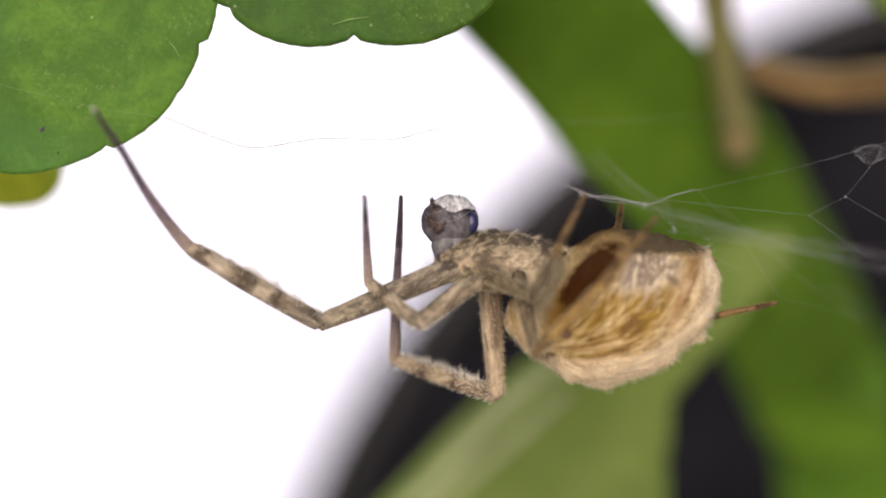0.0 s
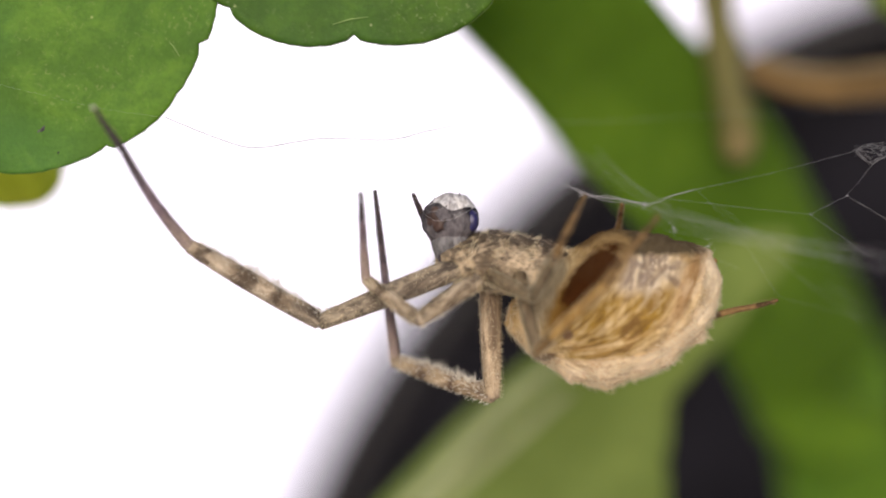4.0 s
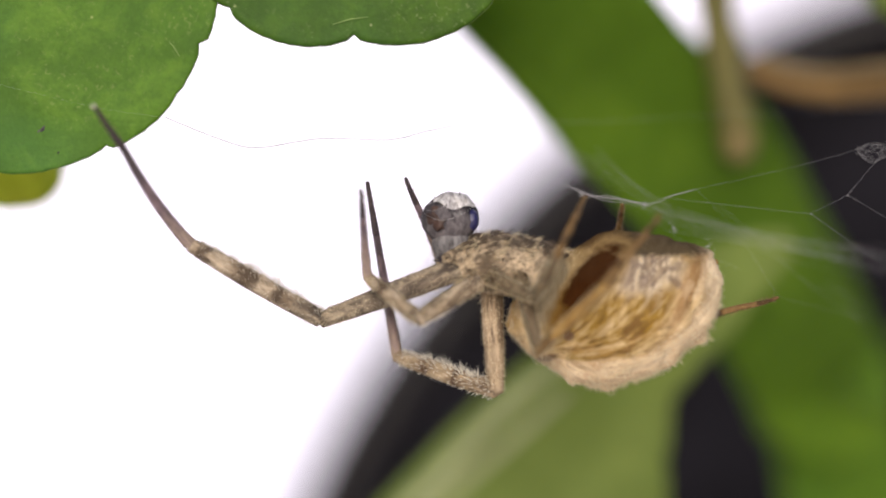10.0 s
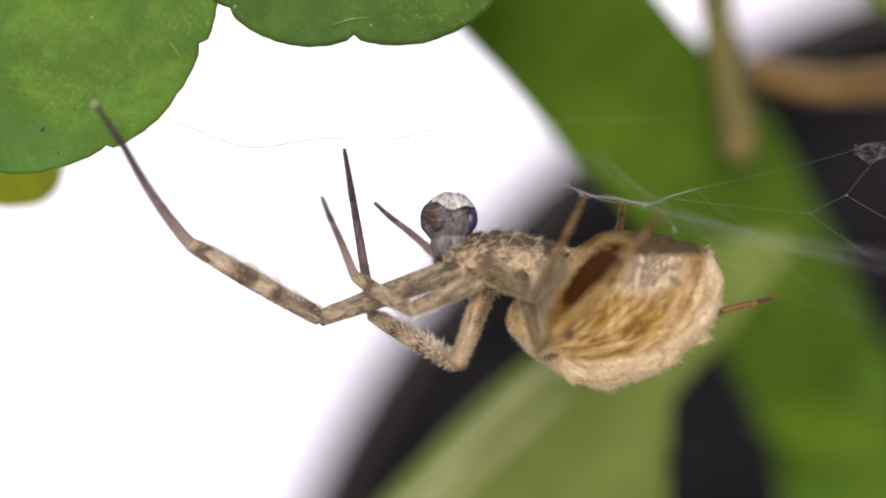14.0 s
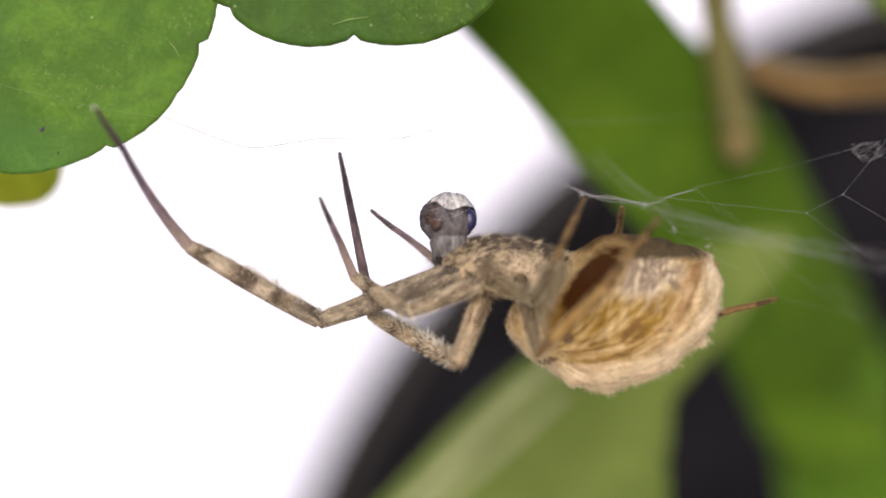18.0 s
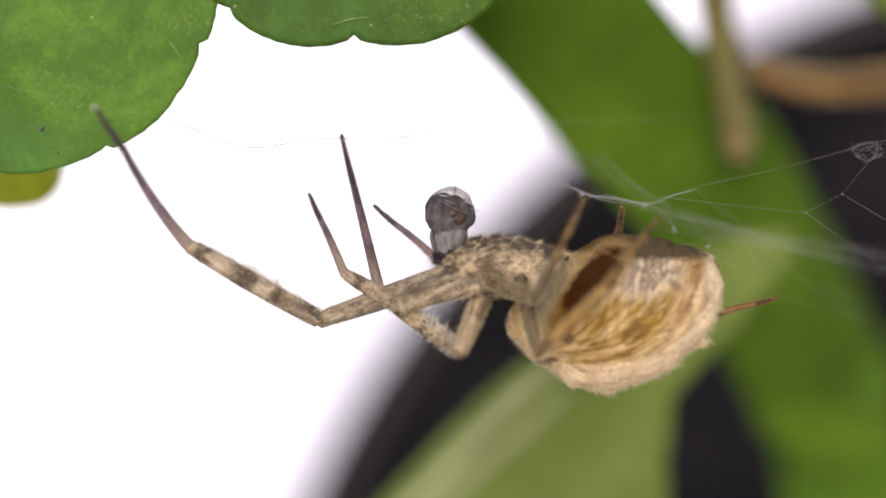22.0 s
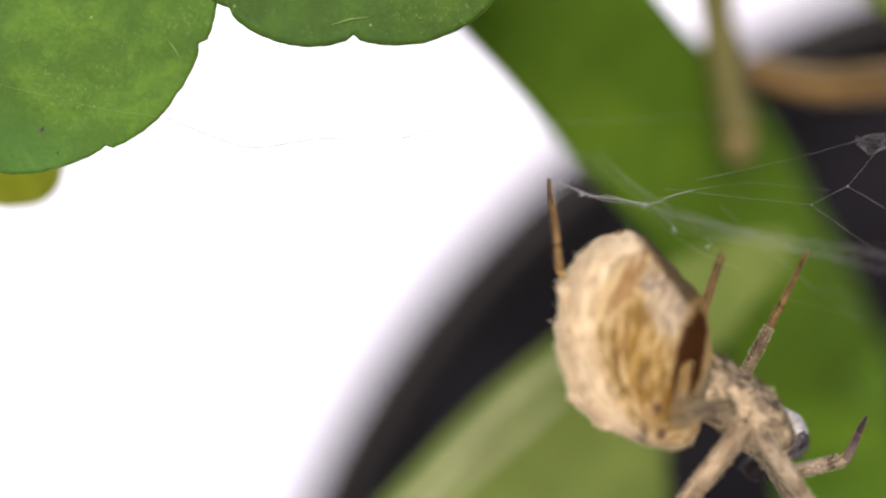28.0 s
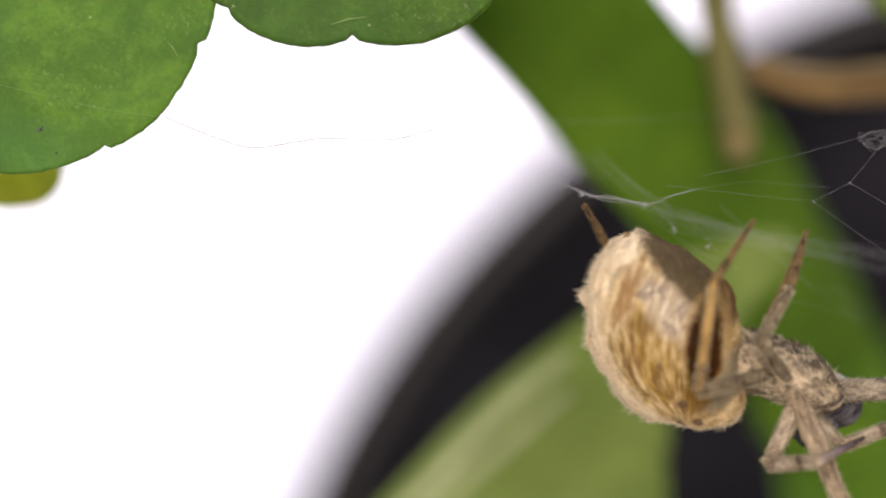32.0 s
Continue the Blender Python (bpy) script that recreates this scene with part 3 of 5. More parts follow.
def web():
    base = thing("spider_web", "fine white silk web between the leaves", "web")
    for pts, r in (
        (((-8.73, 0.10, 102.24), (-7.71, 0.00, 101.99), (-6.84, -0.30, 101.78)), 0.0030),
        (((-6.84, -0.30, 101.78), (-6.21, 0.00, 101.68), (-5.52, 0.50, 101.62)), 0.0040),
        (((-5.52, 0.50, 101.62), (-4.64, 0.50, 101.26), (-3.81, 0.50, 101.01), (-2.96, 0.50, 101.12), (-2.29, 0.50, 101.20), (-1.06, 0.71, 101.18), (-0.28, 0.74, 101.36), (0.88, 1.80, 101.64)), 0.0640),
        (((0.88, 1.80, 101.64), (2.78, 3.00, 101.65), (5.70, 5.00, 101.88), (9.95, 7.00, 102.18), (11.83, 8.00, 102.37)), 0.0100),
        (((2.28, 1.00, 100.35), (2.49, 0.60, 100.25), (2.91, 0.20, 100.08), (3.53, 0.30, 99.99), (4.11, 0.50, 99.89)), 0.0130),
        (((2.91, 0.20, 100.04), (3.43, 0.50, 99.93), (3.92, 1.00, 99.90)), 0.0080),
        (((4.11, 0.50, 99.89), (4.39, 0.50, 100.02), (5.03, 0.50, 100.19)), 0.0080),
    ):
        strand(pts, r, base)
    for pts, r in (
        (((2.78, 3.00, 100.25), (5.09, 5.00, 99.69), (7.68, 6.00, 99.20), (11.62, 7.00, 98.51)), 0.0090),
        (((3.07, 4.00, 100.69), (4.52, 4.00, 99.97), (6.31, 5.00, 99.38), (9.95, 7.00, 99.01)), 0.0070),
        (((6.81, 1.40, 98.02), (7.70, 2.00, 97.80), (8.91, 3.00, 97.53)), 0.0060),
        (((4.19, -0.50, 99.67), (4.46, 0.00, 99.51), (4.67, 0.50, 99.33)), 0.0120),
        (((5.23, 1.00, 99.24), (5.43, 1.50, 99.13), (5.62, 2.00, 98.95)), 0.0100),
        (((-4.49, 1.50, 101.78), (-4.28, 1.50, 101.90), (-3.94, 1.50, 101.94), (-3.62, 1.50, 101.87), (-3.94, 1.50, 101.76), (-4.34, 1.50, 101.78)), 0.0250),
        (((8.42, 6.00, 98.20), (8.80, 6.00, 98.02), (9.30, 6.00, 97.52)), 0.0160),
    ):
        strand(pts, r, base)
    corner = thing("web_corner", "taut silk strands with a small white tuft", "web")
    for pts, r in (
        (((4.39, 0.50, 100.02), (5.79, 0.50, 99.86), (7.31, 0.50, 99.70)), 0.0065),
        (((5.03, 0.50, 100.19), (6.82, 0.60, 100.59), (8.16, 0.60, 100.95)), 0.0065),
        (((7.31, 0.50, 99.70), (8.04, 0.50, 100.07)), 0.0075),
        (((8.04, 0.50, 100.07), (8.61, 0.60, 100.75), (9.21, 0.80, 101.50)), 0.0065),
        (((8.04, 0.50, 100.07), (8.78, 0.40, 99.62), (9.59, 0.40, 99.12)), 0.0080),
        (((7.31, 0.50, 99.70), (8.04, 0.50, 99.18), (8.80, 0.50, 98.65), (9.61, 0.50, 98.11)), 0.0080),
        (((8.16, 0.60, 100.95), (8.50, 0.60, 101.06), (9.40, 0.60, 101.26)), 0.0080),
    ):
        strand(pts, r, corner)
    rng = random.Random(9)
    c = Vector((8.56, 0.60, 100.92))
    for i in range(7):
        ring = [c + Vector((0.28 * math.cos(a + i) * rng.uniform(0.6, 1.4), 0.1 * rng.uniform(-1, 1), 0.17 * math.sin(a * (1 + i % 2) + i) * rng.uniform(0.6, 1.3))) for a in (0, 1.2, 2.4, 3.6, 4.8, 6.0)]
        strand(ring, 0.006, corner)
    hold = strand([(5.03, 0.50, 100.19), (5.85, 1.00, 99.41), (6.21, 1.20, 98.90), (6.79, 1.40, 98.03)], 0.0055, base, 5)
    for p, r in (((-6.82, -0.30, 101.79), 0.030), ((3.99, 0.40, 99.88), 0.060), ((7.32, 0.50, 99.70), 0.045), ((8.04, 0.50, 100.07), 0.045), ((5.03, 0.50, 100.18), 0.030), ((6.07, 1.10, 99.22), 0.040), ((2.75, 0.30, 100.07), 0.050)):
        r *= 0.6
        verts, faces = tube([(0, 0, -r * 0.5), (0, 0, -r * 0.4), (0, 0, 0), (0, 0, r * 0.4), (0, 0, r * 0.5)], [r * 0.2, r * 0.45, r * 0.6, r * 0.45, r * 0.2], 7)
        part("knot", mesh("knot", verts, faces, M_SILK), corner if p[0] > 6.5 else base, "", Matrix.Translation(Vector(p) * MM))
    for pts, r in (  # thick bundle that holds the spider's feet
        (((2.32, 0.60, 100.34), (2.54, 0.60, 100.23), (2.83, 0.60, 100.07)), 0.018),
        (((2.76, 0.50, 100.10), (3.15, 0.50, 100.02), (3.55, 0.50, 99.98), (4.06, 0.50, 99.88)), 0.030),
        (((2.66, 0.80, 100.20), (3.23, 0.80, 99.96), (3.79, 0.80, 99.94), (4.13, 0.80, 99.85)), 0.018),
        (((2.86, 0.30, 100.02), (3.31, 0.30, 100.05), (3.87, 0.30, 99.88)), 0.020),
        (((4.06, 0.50, 99.88), (4.35, 0.50, 99.95), (4.47, 0.50, 100.03), (4.98, 0.50, 100.17)), 0.026),
    ):
        strand(pts, r, base, 5, "thick white silk bundle")
    for c, size in (((3.99, 0.40, 99.87), 0.10), ((2.75, 0.40, 100.09), 0.07), ((4.58, 0.40, 99.38), 0.08), ((5.28, 0.60, 99.05), 0.06)):
        for _ in range(8):  # fluffy knots of combed silk
            turn = rng.uniform(0, 6.3)
            loop = [Vector(c) + Vector((size * q * math.cos(turn), 0.05 * rng.uniform(-1, 1), size * (q * math.sin(turn) + rng.uniform(-0.5, 0.5)))) for q in (-1.0, -0.4, 0.3, 1.0)]
            strand(loop, rng.uniform(0.006, 0.014), base, 5)
    for i in range(11):  # sheet of combed silk that runs out over the back
        a = Vector((4.5 + rng.uniform(-0.3, 0.6), 2.0, 99.55 + rng.uniform(-0.25, 0.35)))
        b = Vector((9.6, 4.5, 98.75 + rng.uniform(-0.55, 0.35)))
        strand([a, (a + b) / 2 - Vector((0, 0, rng.uniform(0.0, 0.15))), b], rng.uniform(0.006, 0.012), base)
    for i in range(5):
        a = Vector((3.1 + rng.uniform(-0.3, 0.2), 3.0, 101.0 + rng.uniform(-0.2, 0.2)))
        b = Vector((4.7, 2.0, 99.7 + rng.uniform(-0.2, 0.2)))
        strand([a, (a + b) / 2 - Vector((0, 0, 0.05)), b], rng.uniform(0.005, 0.011), base)
    for a, b in (((5.6, 1.5, 99.9), (8.8, 3.0, 97.4)), ((3.4, 2.5, 100.1), (8.9, 4.5, 98.7)), ((4.3, 2.0, 99.6), (6.0, 1.6, 98.6))):
        mid = (Vector(a) + Vector(b)) / 2 - Vector((0, 0, 0.12))
        strand([a, mid, b], 0.009, base)
    return corner, hold


WEB_CORNER, HOLD = web()


# ---- spider: its own space has +x ahead, +z towards the web, the waist at the origin ----
SPIDER = thing("spider", "hairy beige and brown spider that hangs under its web", "spider")


def spider_body():
    rear = [(0.56, -0.53, -0.89, 0.25), (0.44, -0.39, -1.09, 0.50), (0.22, -0.17, -1.33, 0.75), (-0.06, 0.09, -1.56, 0.95), (-0.33, 0.33, -1.72, 1.10), (-0.61, 0.56, -1.93, 1.20), (-1.00, 0.82, -2.02, 1.30), (-1.39, 1.00, -2.03, 1.35), (-1.83, 1.00, -1.91, 1.35), (-2.28, 0.91, -1.74, 1.30), (-2.72, 0.81, -1.42, 1.15), (-3.11, 0.70, -1.09, 0.95), (-3.33, 0.59, -0.73, 0.70), (-3.47, 0.33, -0.44, 0.45), (-3.52, 0.06, -0.13, 0.15)]
    verts, faces = lofted(rear, 64, 76)
    humps = [(-0.55, 0.42, -1.95, 0.10), (-0.55, -0.42, -1.95, 0.10), (-2.5, 0.3, -1.5, 0.10), (-2.5, -0.3, -1.5, 0.10), (-3.1, 0.0, -1.1, 0.12), (0.1, 0.5, -1.3, 0.08), (0.1, -0.5, -1.3, 0.08),
             (-0.95, 0.0, -2.1, 0.06), (-1.36, 0.0, -2.1, 0.10), (-1.95, 0.0, -1.85, 0.06), (-2.50, 0.0, -1.62, 0.08), (-3.06, 0.0, -1.12, 0.06), (-3.4, 0.0, -0.6, 0.06), (0.35, 0.0, -0.9, 0.08)]
    mid = Vector((-1.4, 0, -0.45))
    for v in verts:
        out = (v - mid).normalized()
        lift = 0.05 * noise.noise(v * 1.7) + 0.012 * noise.noise(v * 5.0) + 0.045 * noise.noise((v.x * 3.2 + v.z * 1.0, v.y * 1.5, v.z * 0.7))
        for hx, hy, hz, h in humps:
            lift += h * math.exp(-((v.x - hx) ** 2 + (v.y - hy) ** 2 + (v.z - hz) ** 2) / 0.035)
        v += out * lift
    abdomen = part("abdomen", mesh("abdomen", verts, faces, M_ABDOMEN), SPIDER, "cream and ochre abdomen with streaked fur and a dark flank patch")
    rng = random.Random(3)
    down, short = [], []
    for f in faces[:-2]:
        a, b, c, d = (verts[i] for i in f)
        nrm = (b - a).cross(d - a)
        if nrm.length < 1e-6:
            continue
        nrm.normalize()
        ctr = (a + b + c + d) / 4
        if nrm.dot(ctr - mid) < 0:
            nrm = -nrm
        size = (b - a).length * (d - a).length
        for _ in range(max(1, int(size * 520))):
            p = a + (b - a) * rng.random() + (d - a) * rng.random()
            flow = Vector((p.x + 0.02, 0, p.z + 1.3)).normalized() + 0.35 * noise.noise_vector(p * 1.6)
            flow = (flow - nrm * flow.dot(nrm)).normalized()
            short.append((p, flow + nrm * rng.uniform(0.03, 0.14), rng.uniform(0.09, 0.18)))
        low = math.hypot((ctr.x + 0.9) / 2.25, (ctr.z - 0.2) / 1.75) > 0.97 and nrm.z < 0.2 or ctr.x > 0.2
        clump = noise.noise(ctr * 3.5)
        if low and clump > -0.25:
            for _ in range(max(1, int(size * 480))):
                p = a + (b - a) * rng.random() + (d - a) * rng.random()
                down.append((p, nrm * rng.uniform(0.25, 0.9) + Vector((-0.45, 0, -0.45)) + 0.5 * noise.noise_vector(p * 5.0), rng.uniform(0.05, 0.14) * (1.0 + 1.2 * clump)))
    part("fur_fringe", hairs("fur_fringe", down, M_FRINGE, 0.0042, 5), abdomen, "long pale fringe of hair", kind="stuff")
    part("short_fur", hairs("short_fur", short, M_ABDOMEN, 0.0055, 6), abdomen, "", kind="stuff")
    spin = [(-3.3 - 0.2 * q, 0, 0.3 + 0.12 * q) for q in (0, 0.3, 0.6, 1.0)]
    part("spinneret", mesh("spinneret", *tube(spin, [0.16, 0.15, 0.1, 0.04], 10), M_OCHRE), abdomen)

    front = [(2.03, 0.50, 0.24, 0.20), (1.89, 0.67, 0.11, 0.45), (1.67, 0.80, 0.00, 0.60), (1.33, 0.92, -0.13, 0.70), (0.94, 0.97, -0.22, 0.75), (0.50, 0.93, -0.30, 0.75), (0.11, 0.87, -0.36, 0.65), (-0.22, 0.76, -0.31, 0.50), (-0.56, 0.59, -0.20, 0.35), (-0.83, 0.47, 0.00, 0.15)]
    verts, faces = lofted(front, 28, 30)
    for v in verts:
        v += Vector((0, v.y, v.z)).normalized() * (0.05 * noise.noise(v * 2.5) + 0.03 * noise.noise(v * 7.0))
    head = part("cephalothorax", mesh("cephalothorax", verts, faces, M_CARAPACE), SPIDER, "mottled grey and beige front body")
    pale_fur, dark_fur = [], []
    for f in faces[:-2]:
        a, b, c, d = (verts[i] for i in f)
        nrm = (b - a).cross(d - a)
        if nrm.length < 1e-6:
            continue
        nrm.normalize()
        if nrm.dot(Vector((0, a.y, a.z - 0.3))) < 0:
            nrm = -nrm
        for i in range(7):
            p = a + (b - a) * rng.random() + (d - a) * rng.random()
            tuft = noise.noise(p * 4.0)
            way = nrm * rng.uniform(0.15, 0.8) + Vector((-0.7, 0, 0)) + 0.8 * noise.noise_vector(p * 3.0)
            (pale_fur if tuft + 0.25 * (0.4 - p.z) > 0.0 else dark_fur).append((p, way, rng.uniform(0.06, 0.14) * (1.0 + abs(tuft))))
    part("fur", hairs("fur", pale_fur, M_HAIR, 0.0042, 7), head, "", kind="stuff")
    part("dark_fur", hairs("dark_fur", dark_fur, M_HAIR_DARK, 0.0042, 8), head, "", kind="stuff")
    for side in (-1, 1):
        jaw = [(1.50, 0.2 * side, 0.25), (1.66, 0.2 * side, 0.34), (1.80, 0.17 * side, 0.50), (1.82, 0.12 * side, 0.66)]
        jaw = smooth_line(jaw, 5)
        part("chelicera", mesh("chelicera", *tube(jaw, [0.07 + 0.13 * math.sin(math.pi * (i + 1) / (len(jaw) + 1)) for i in range(len(jaw))], 16), M_JAW), head, "dark jaw")
        palp = smooth_line([(1.5, 0.45 * side, 0.26), (1.70, 0.45 * side, 0.30), (1.86, 0.36 * side, 0.40), (1.93, 0.25 * side, 0.52)], 4)
        part("pedipalp", mesh("pedipalp", *tube(palp, [0.085] * (len(palp) - 2) + [0.07, 0.04], 12), M_TARSUS), head)
    return abdomen, head


ABDOMEN, HEAD = spider_body()


def leg_piece(name, length, r0, r1, material, bow=0.0, swell=0.0, start=0.0, blunt=0.35):
    """A tapered leg piece along +z from start, slightly bowed towards +x, with rounded ends."""
    pts, radii = [], []
    for q in (0.0, 0.02, 0.06, 0.15, 0.3, 0.45, 0.6, 0.75, 0.88, 0.95, 0.985, 1.0):
        end = min(1.0, math.sqrt(max(0.0, min(q, 1 - q) * length / (0.9 * r1 + 0.02))) + blunt)
        pts.append((bow * 4 * q * (1 - q), 0, start + q * length))
        radii.append((r0 + (r1 - r0) * q + swell * math.sin(math.pi * q)) * end)
    return mesh(name, *tube(pts, radii, 12), material)


def leg_hairs(name, length, r0, r1, count, long, seed, material=M_HAIR, brush=0.0, start=0.0, stand=True, thick=0.0042):
    """Bristles round a leg piece; brush: length of a dense crest on its +x side."""
    rng = random.Random(seed)
    roots = []
    for i in range(count):
        q, a = rng.random(), rng.uniform(0, 2 * math.pi)
        tall = rng.uniform(0.5, 1.0) * long
        if brush and i % 2:
            a, tall = rng.gauss(0, 0.55), rng.uniform(0.5, 1.0) * brush * (0.35 + 0.65 * math.sin(math.pi * min(1.0, q * 1.1))) * (0.9 + 0.2 * math.sin(q * 37.0))
        r = (r0 + (r1 - r0) * q) * 0.92
        out = Vector((math.cos(a), math.sin(a), 0))
        lie = rng.uniform(0.3, 1.0) if stand else rng.uniform(4.0, 9.0)
        roots.append((out * r * (1.0 if stand else 1.09) + Vector((0, 0, start + q * length)), out + Vector((0, 0, lie)), tall))
    return hairs(name, roots, material, thick, seed)


# lengths: femur, patella with tibia, metatarsus with tarsus; then their half thicknesses
KINDS = {
    "long": ((3.00, 2.95, 3.50), (0.235, 0.20, 0.115), M_GREY_FEMUR, M_TIBIA, M_META, 0.30),
    "folded": ((2.45, 2.60, 3.62), (0.215, 0.18, 0.115), M_WARM_FEMUR, M_WARM_TIBIA, M_META, 0.25),
    "second": ((1.60, 1.40, 1.95), (0.17, 0.14, 0.098), M_FEMUR, M_TIBIA, M_META, 0.0),
    "third": ((1.45, 1.35, 1.85), (0.125, 0.10, 0.08), M_INNER, M_INNER, M_BROWN, 0.0),
    "fourth": ((2.10, 2.05, 1.75), (0.13, 0.095, 0.085), M_INNER, M_OCHRE, M_BROWN, 0.0),
}


def leg(kind, seed):
    (lf, lt, lm), (rf, rt, rm), mf, mt, mm, brush = KINDS[kind]
    femur = part("femur", leg_piece("femur", lf + 0.05, rf * 1.0, rf * 0.68, mf, 0.0, 0.03, 0.0, 0.55), SPIDER)
    part("bristles", leg_hairs("bristles", lf, rf, rf * 0.72, 900, 0.13, seed), femur, "", kind="stuff")
    part("dark_hairs", leg_hairs("dark_hairs", lf * 0.92, rf, rf * 0.72, 150, 0.22, seed + 3, M_HAIR_DARK, stand=False), femur, "", kind="stuff")
    cut = lt * 0.23
    tibia = part("tibia", leg_piece("tibia", lt - cut + 0.1, rt * 0.92, rt * 0.72, mt, 0.0, 0.035, cut - 0.06, 0.6), SPIDER)
    part("patella", leg_piece("patella", cut * 1.12, rt * 0.78, rt * 0.92, M_BROWN if kind == "fourth" else mf, 0.02, 0.02, -0.04, 0.6), tibia)
    part("bristles", leg_hairs("bristles", lt * 0.95, rt, rt * 0.82, (1500 if kind == "long" else 760) if brush else 700, 0.10, seed + 1, M_BRISTLE if brush else M_HAIR, brush, thick=0.0075 if kind == "folded" else 0.004), tibia, "feathery crest of pale bristles" if brush else "", kind="stuff")
    part("dark_hairs", leg_hairs("dark_hairs", lt * 0.9, rt, rt * 0.82, 110, 0.24, seed + 4, M_HAIR_DARK, stand=False), tibia, "", kind="stuff")
    end = lm * 0.30
    meta = part("metatarsus", leg_piece("metatarsus", lm - end, rm * (1.15 if kind == "long" else 1.0), rm * 0.62, mm, -0.10 if kind == "long" else 0.03, 0.0, 0.0, 0.8), SPIDER)
    part("tarsus", leg_piece("tarsus", end + 0.03, rm * 0.68, rm * 0.36, M_TARSUS if kind in ("long", "folded", "second") else mm, -0.01, 0.0, lm - end - 0.03, 0.8), meta, "darker slim foot")
    part("bristles", leg_hairs("bristles", lm * 0.97, rm, rm * 0.5, 320, 0.07, seed + 2, M_HAIR_BROWN), meta, "", kind="stuff")
    if kind == "long":
        tip = [(-0.012, 0, lm + q) for q in (-0.05, -0.02, 0.02, 0.04)]
        part("foot_tuft", mesh("foot_tuft", *tube(tip, [0.02, 0.042, 0.036, 0.015], 8), M_BRISTLE), meta, "tiny white tuft at the tip")
    return femur, tibia, meta


# ---- wrapped prey in the jaws ----
def prey():
    base = thing("wrapped_prey", "dark fly wrapped in white silk, held in the jaws", "insect")

    def ball(name, c, r, sx, sy, sz, mat, low=-1.0, high=1.0, rough=0.05, ragged=0.0):
        rows, n, verts, faces = 22, 44, [], []
        for i in range(rows + 1):
            for j in range(n):
                a = 2 * math.pi * j / n
                edge = low + ragged * (math.sin(2 * a + 0.8) + 0.6 * math.sin(5 * a))
                h = edge + (high - edge) * i / rows
                w = math.sqrt(max(0.0, 1 - h * h))
                p = Vector((w * math.cos(a) * sx, w * math.sin(a) * sy, h * sz)) * r
                p += p.normalized() * (rough * noise.noise(p * 4) + rough * 0.6 * noise.noise(p * 11))
                verts.append(p + Vector(c))
        for i in range(rows):
            for j in range(n):
                k = (j + 1) % n
                faces.append((i * n + j, i * n + k, (i + 1) * n + k, (i + 1) * n + j))
        return mesh(name, verts, faces, mat)

    part("body", ball("body", (0, 0, 0), 0.54, 1.03, 0.85, 0.92, M_FLY, -0.999, 0.999, 0.035), base, "brown and black banded fly body")
    part("silk_cap", ball("silk_cap", (0.03, 0.0, 0.045), 0.525, 1.02, 0.86, 0.93, M_WRAP, 0.46, 0.999, 0.03, 0.13), base, "white silk cap")
    for cx, cz, tall in ((-0.20, 0.0, 0.30),):
        part("stripe", ball("stripe", (cx, -0.36 + 0.25 * abs(cx), cz), tall, 0.85, 0.5, 0.8, M_STRIPE, -0.999, 0.999, 0.09), base, "reddish brown band")
    part("silk_patch", ball("silk_patch", (0.12, -0.30, 0.10), 0.20, 0.9, 0.7, 0.8, M_NECK, -0.999, 0.999, 0.05), base, "thin grey silk")
    part("eye", ball("eye", (0.42, -0.17, -0.02), 0.19, 0.8, 0.8, 1.15, M_EYE, -0.999, 0.999, 0.01), base, "glossy blue-black eye")
    neck = [(0.02, 0, z) for z in (-0.20, -0.34, -0.48, -0.62, -0.76, -0.90)]
    part("stalk", mesh("stalk", *tube(neck, [0.22, 0.36, 0.385, 0.345, 0.30, 0.25], 28), M_NECK), base, "grey silk-bound neck")
    part("tail", ball("tail", (0.05, -0.03, -0.86), 0.31, 1.0, 1.0, 0.78, M_JAW, -0.999, 0.99, 0.07), base, "dark bristly tail")
    for i, (x, z) in enumerate(((-0.1, 0.3), (0.25, 0.12))):
        loop = [(0.58 * math.cos(a) * (1 if i else 0.9), -0.57 * abs(math.sin(a)) if i < 2 else 0.57 * math.sin(a), z + 0.15 * math.sin(2 * a + i)) for a in np.linspace(0.2, 2.9, 7)]
        part("silk_thread", mesh("silk_thread", *tube(smooth_line(loop, 6), 0.0022, 5), M_SILK), base)
    rng = random.Random(12)
    bristle = [(Vector((0.5 * math.cos(a), -0.3, 0.5 * math.sin(a))), (math.cos(a), -0.3, math.sin(a)), rng.uniform(0.08, 0.2)) for a in (0.2, 1.2, 2.2, 2.9, 3.5, 4.1)]
    for _ in range(160):
        a, h = rng.uniform(0, 2 * math.pi), rng.uniform(-1.02, -0.74)
        bristle.append((Vector((0.03 + 0.28 * math.cos(a), 0.25 * math.sin(a), h)), (math.cos(a), math.sin(a), rng.uniform(-0.9, 0.5)), rng.uniform(0.05, 0.13)))
    part("fly_bristles", hairs("fly_bristles", bristle, M_FLY, 0.009, 2), base, "", kind="stuff")
    return base


PREY = prey()


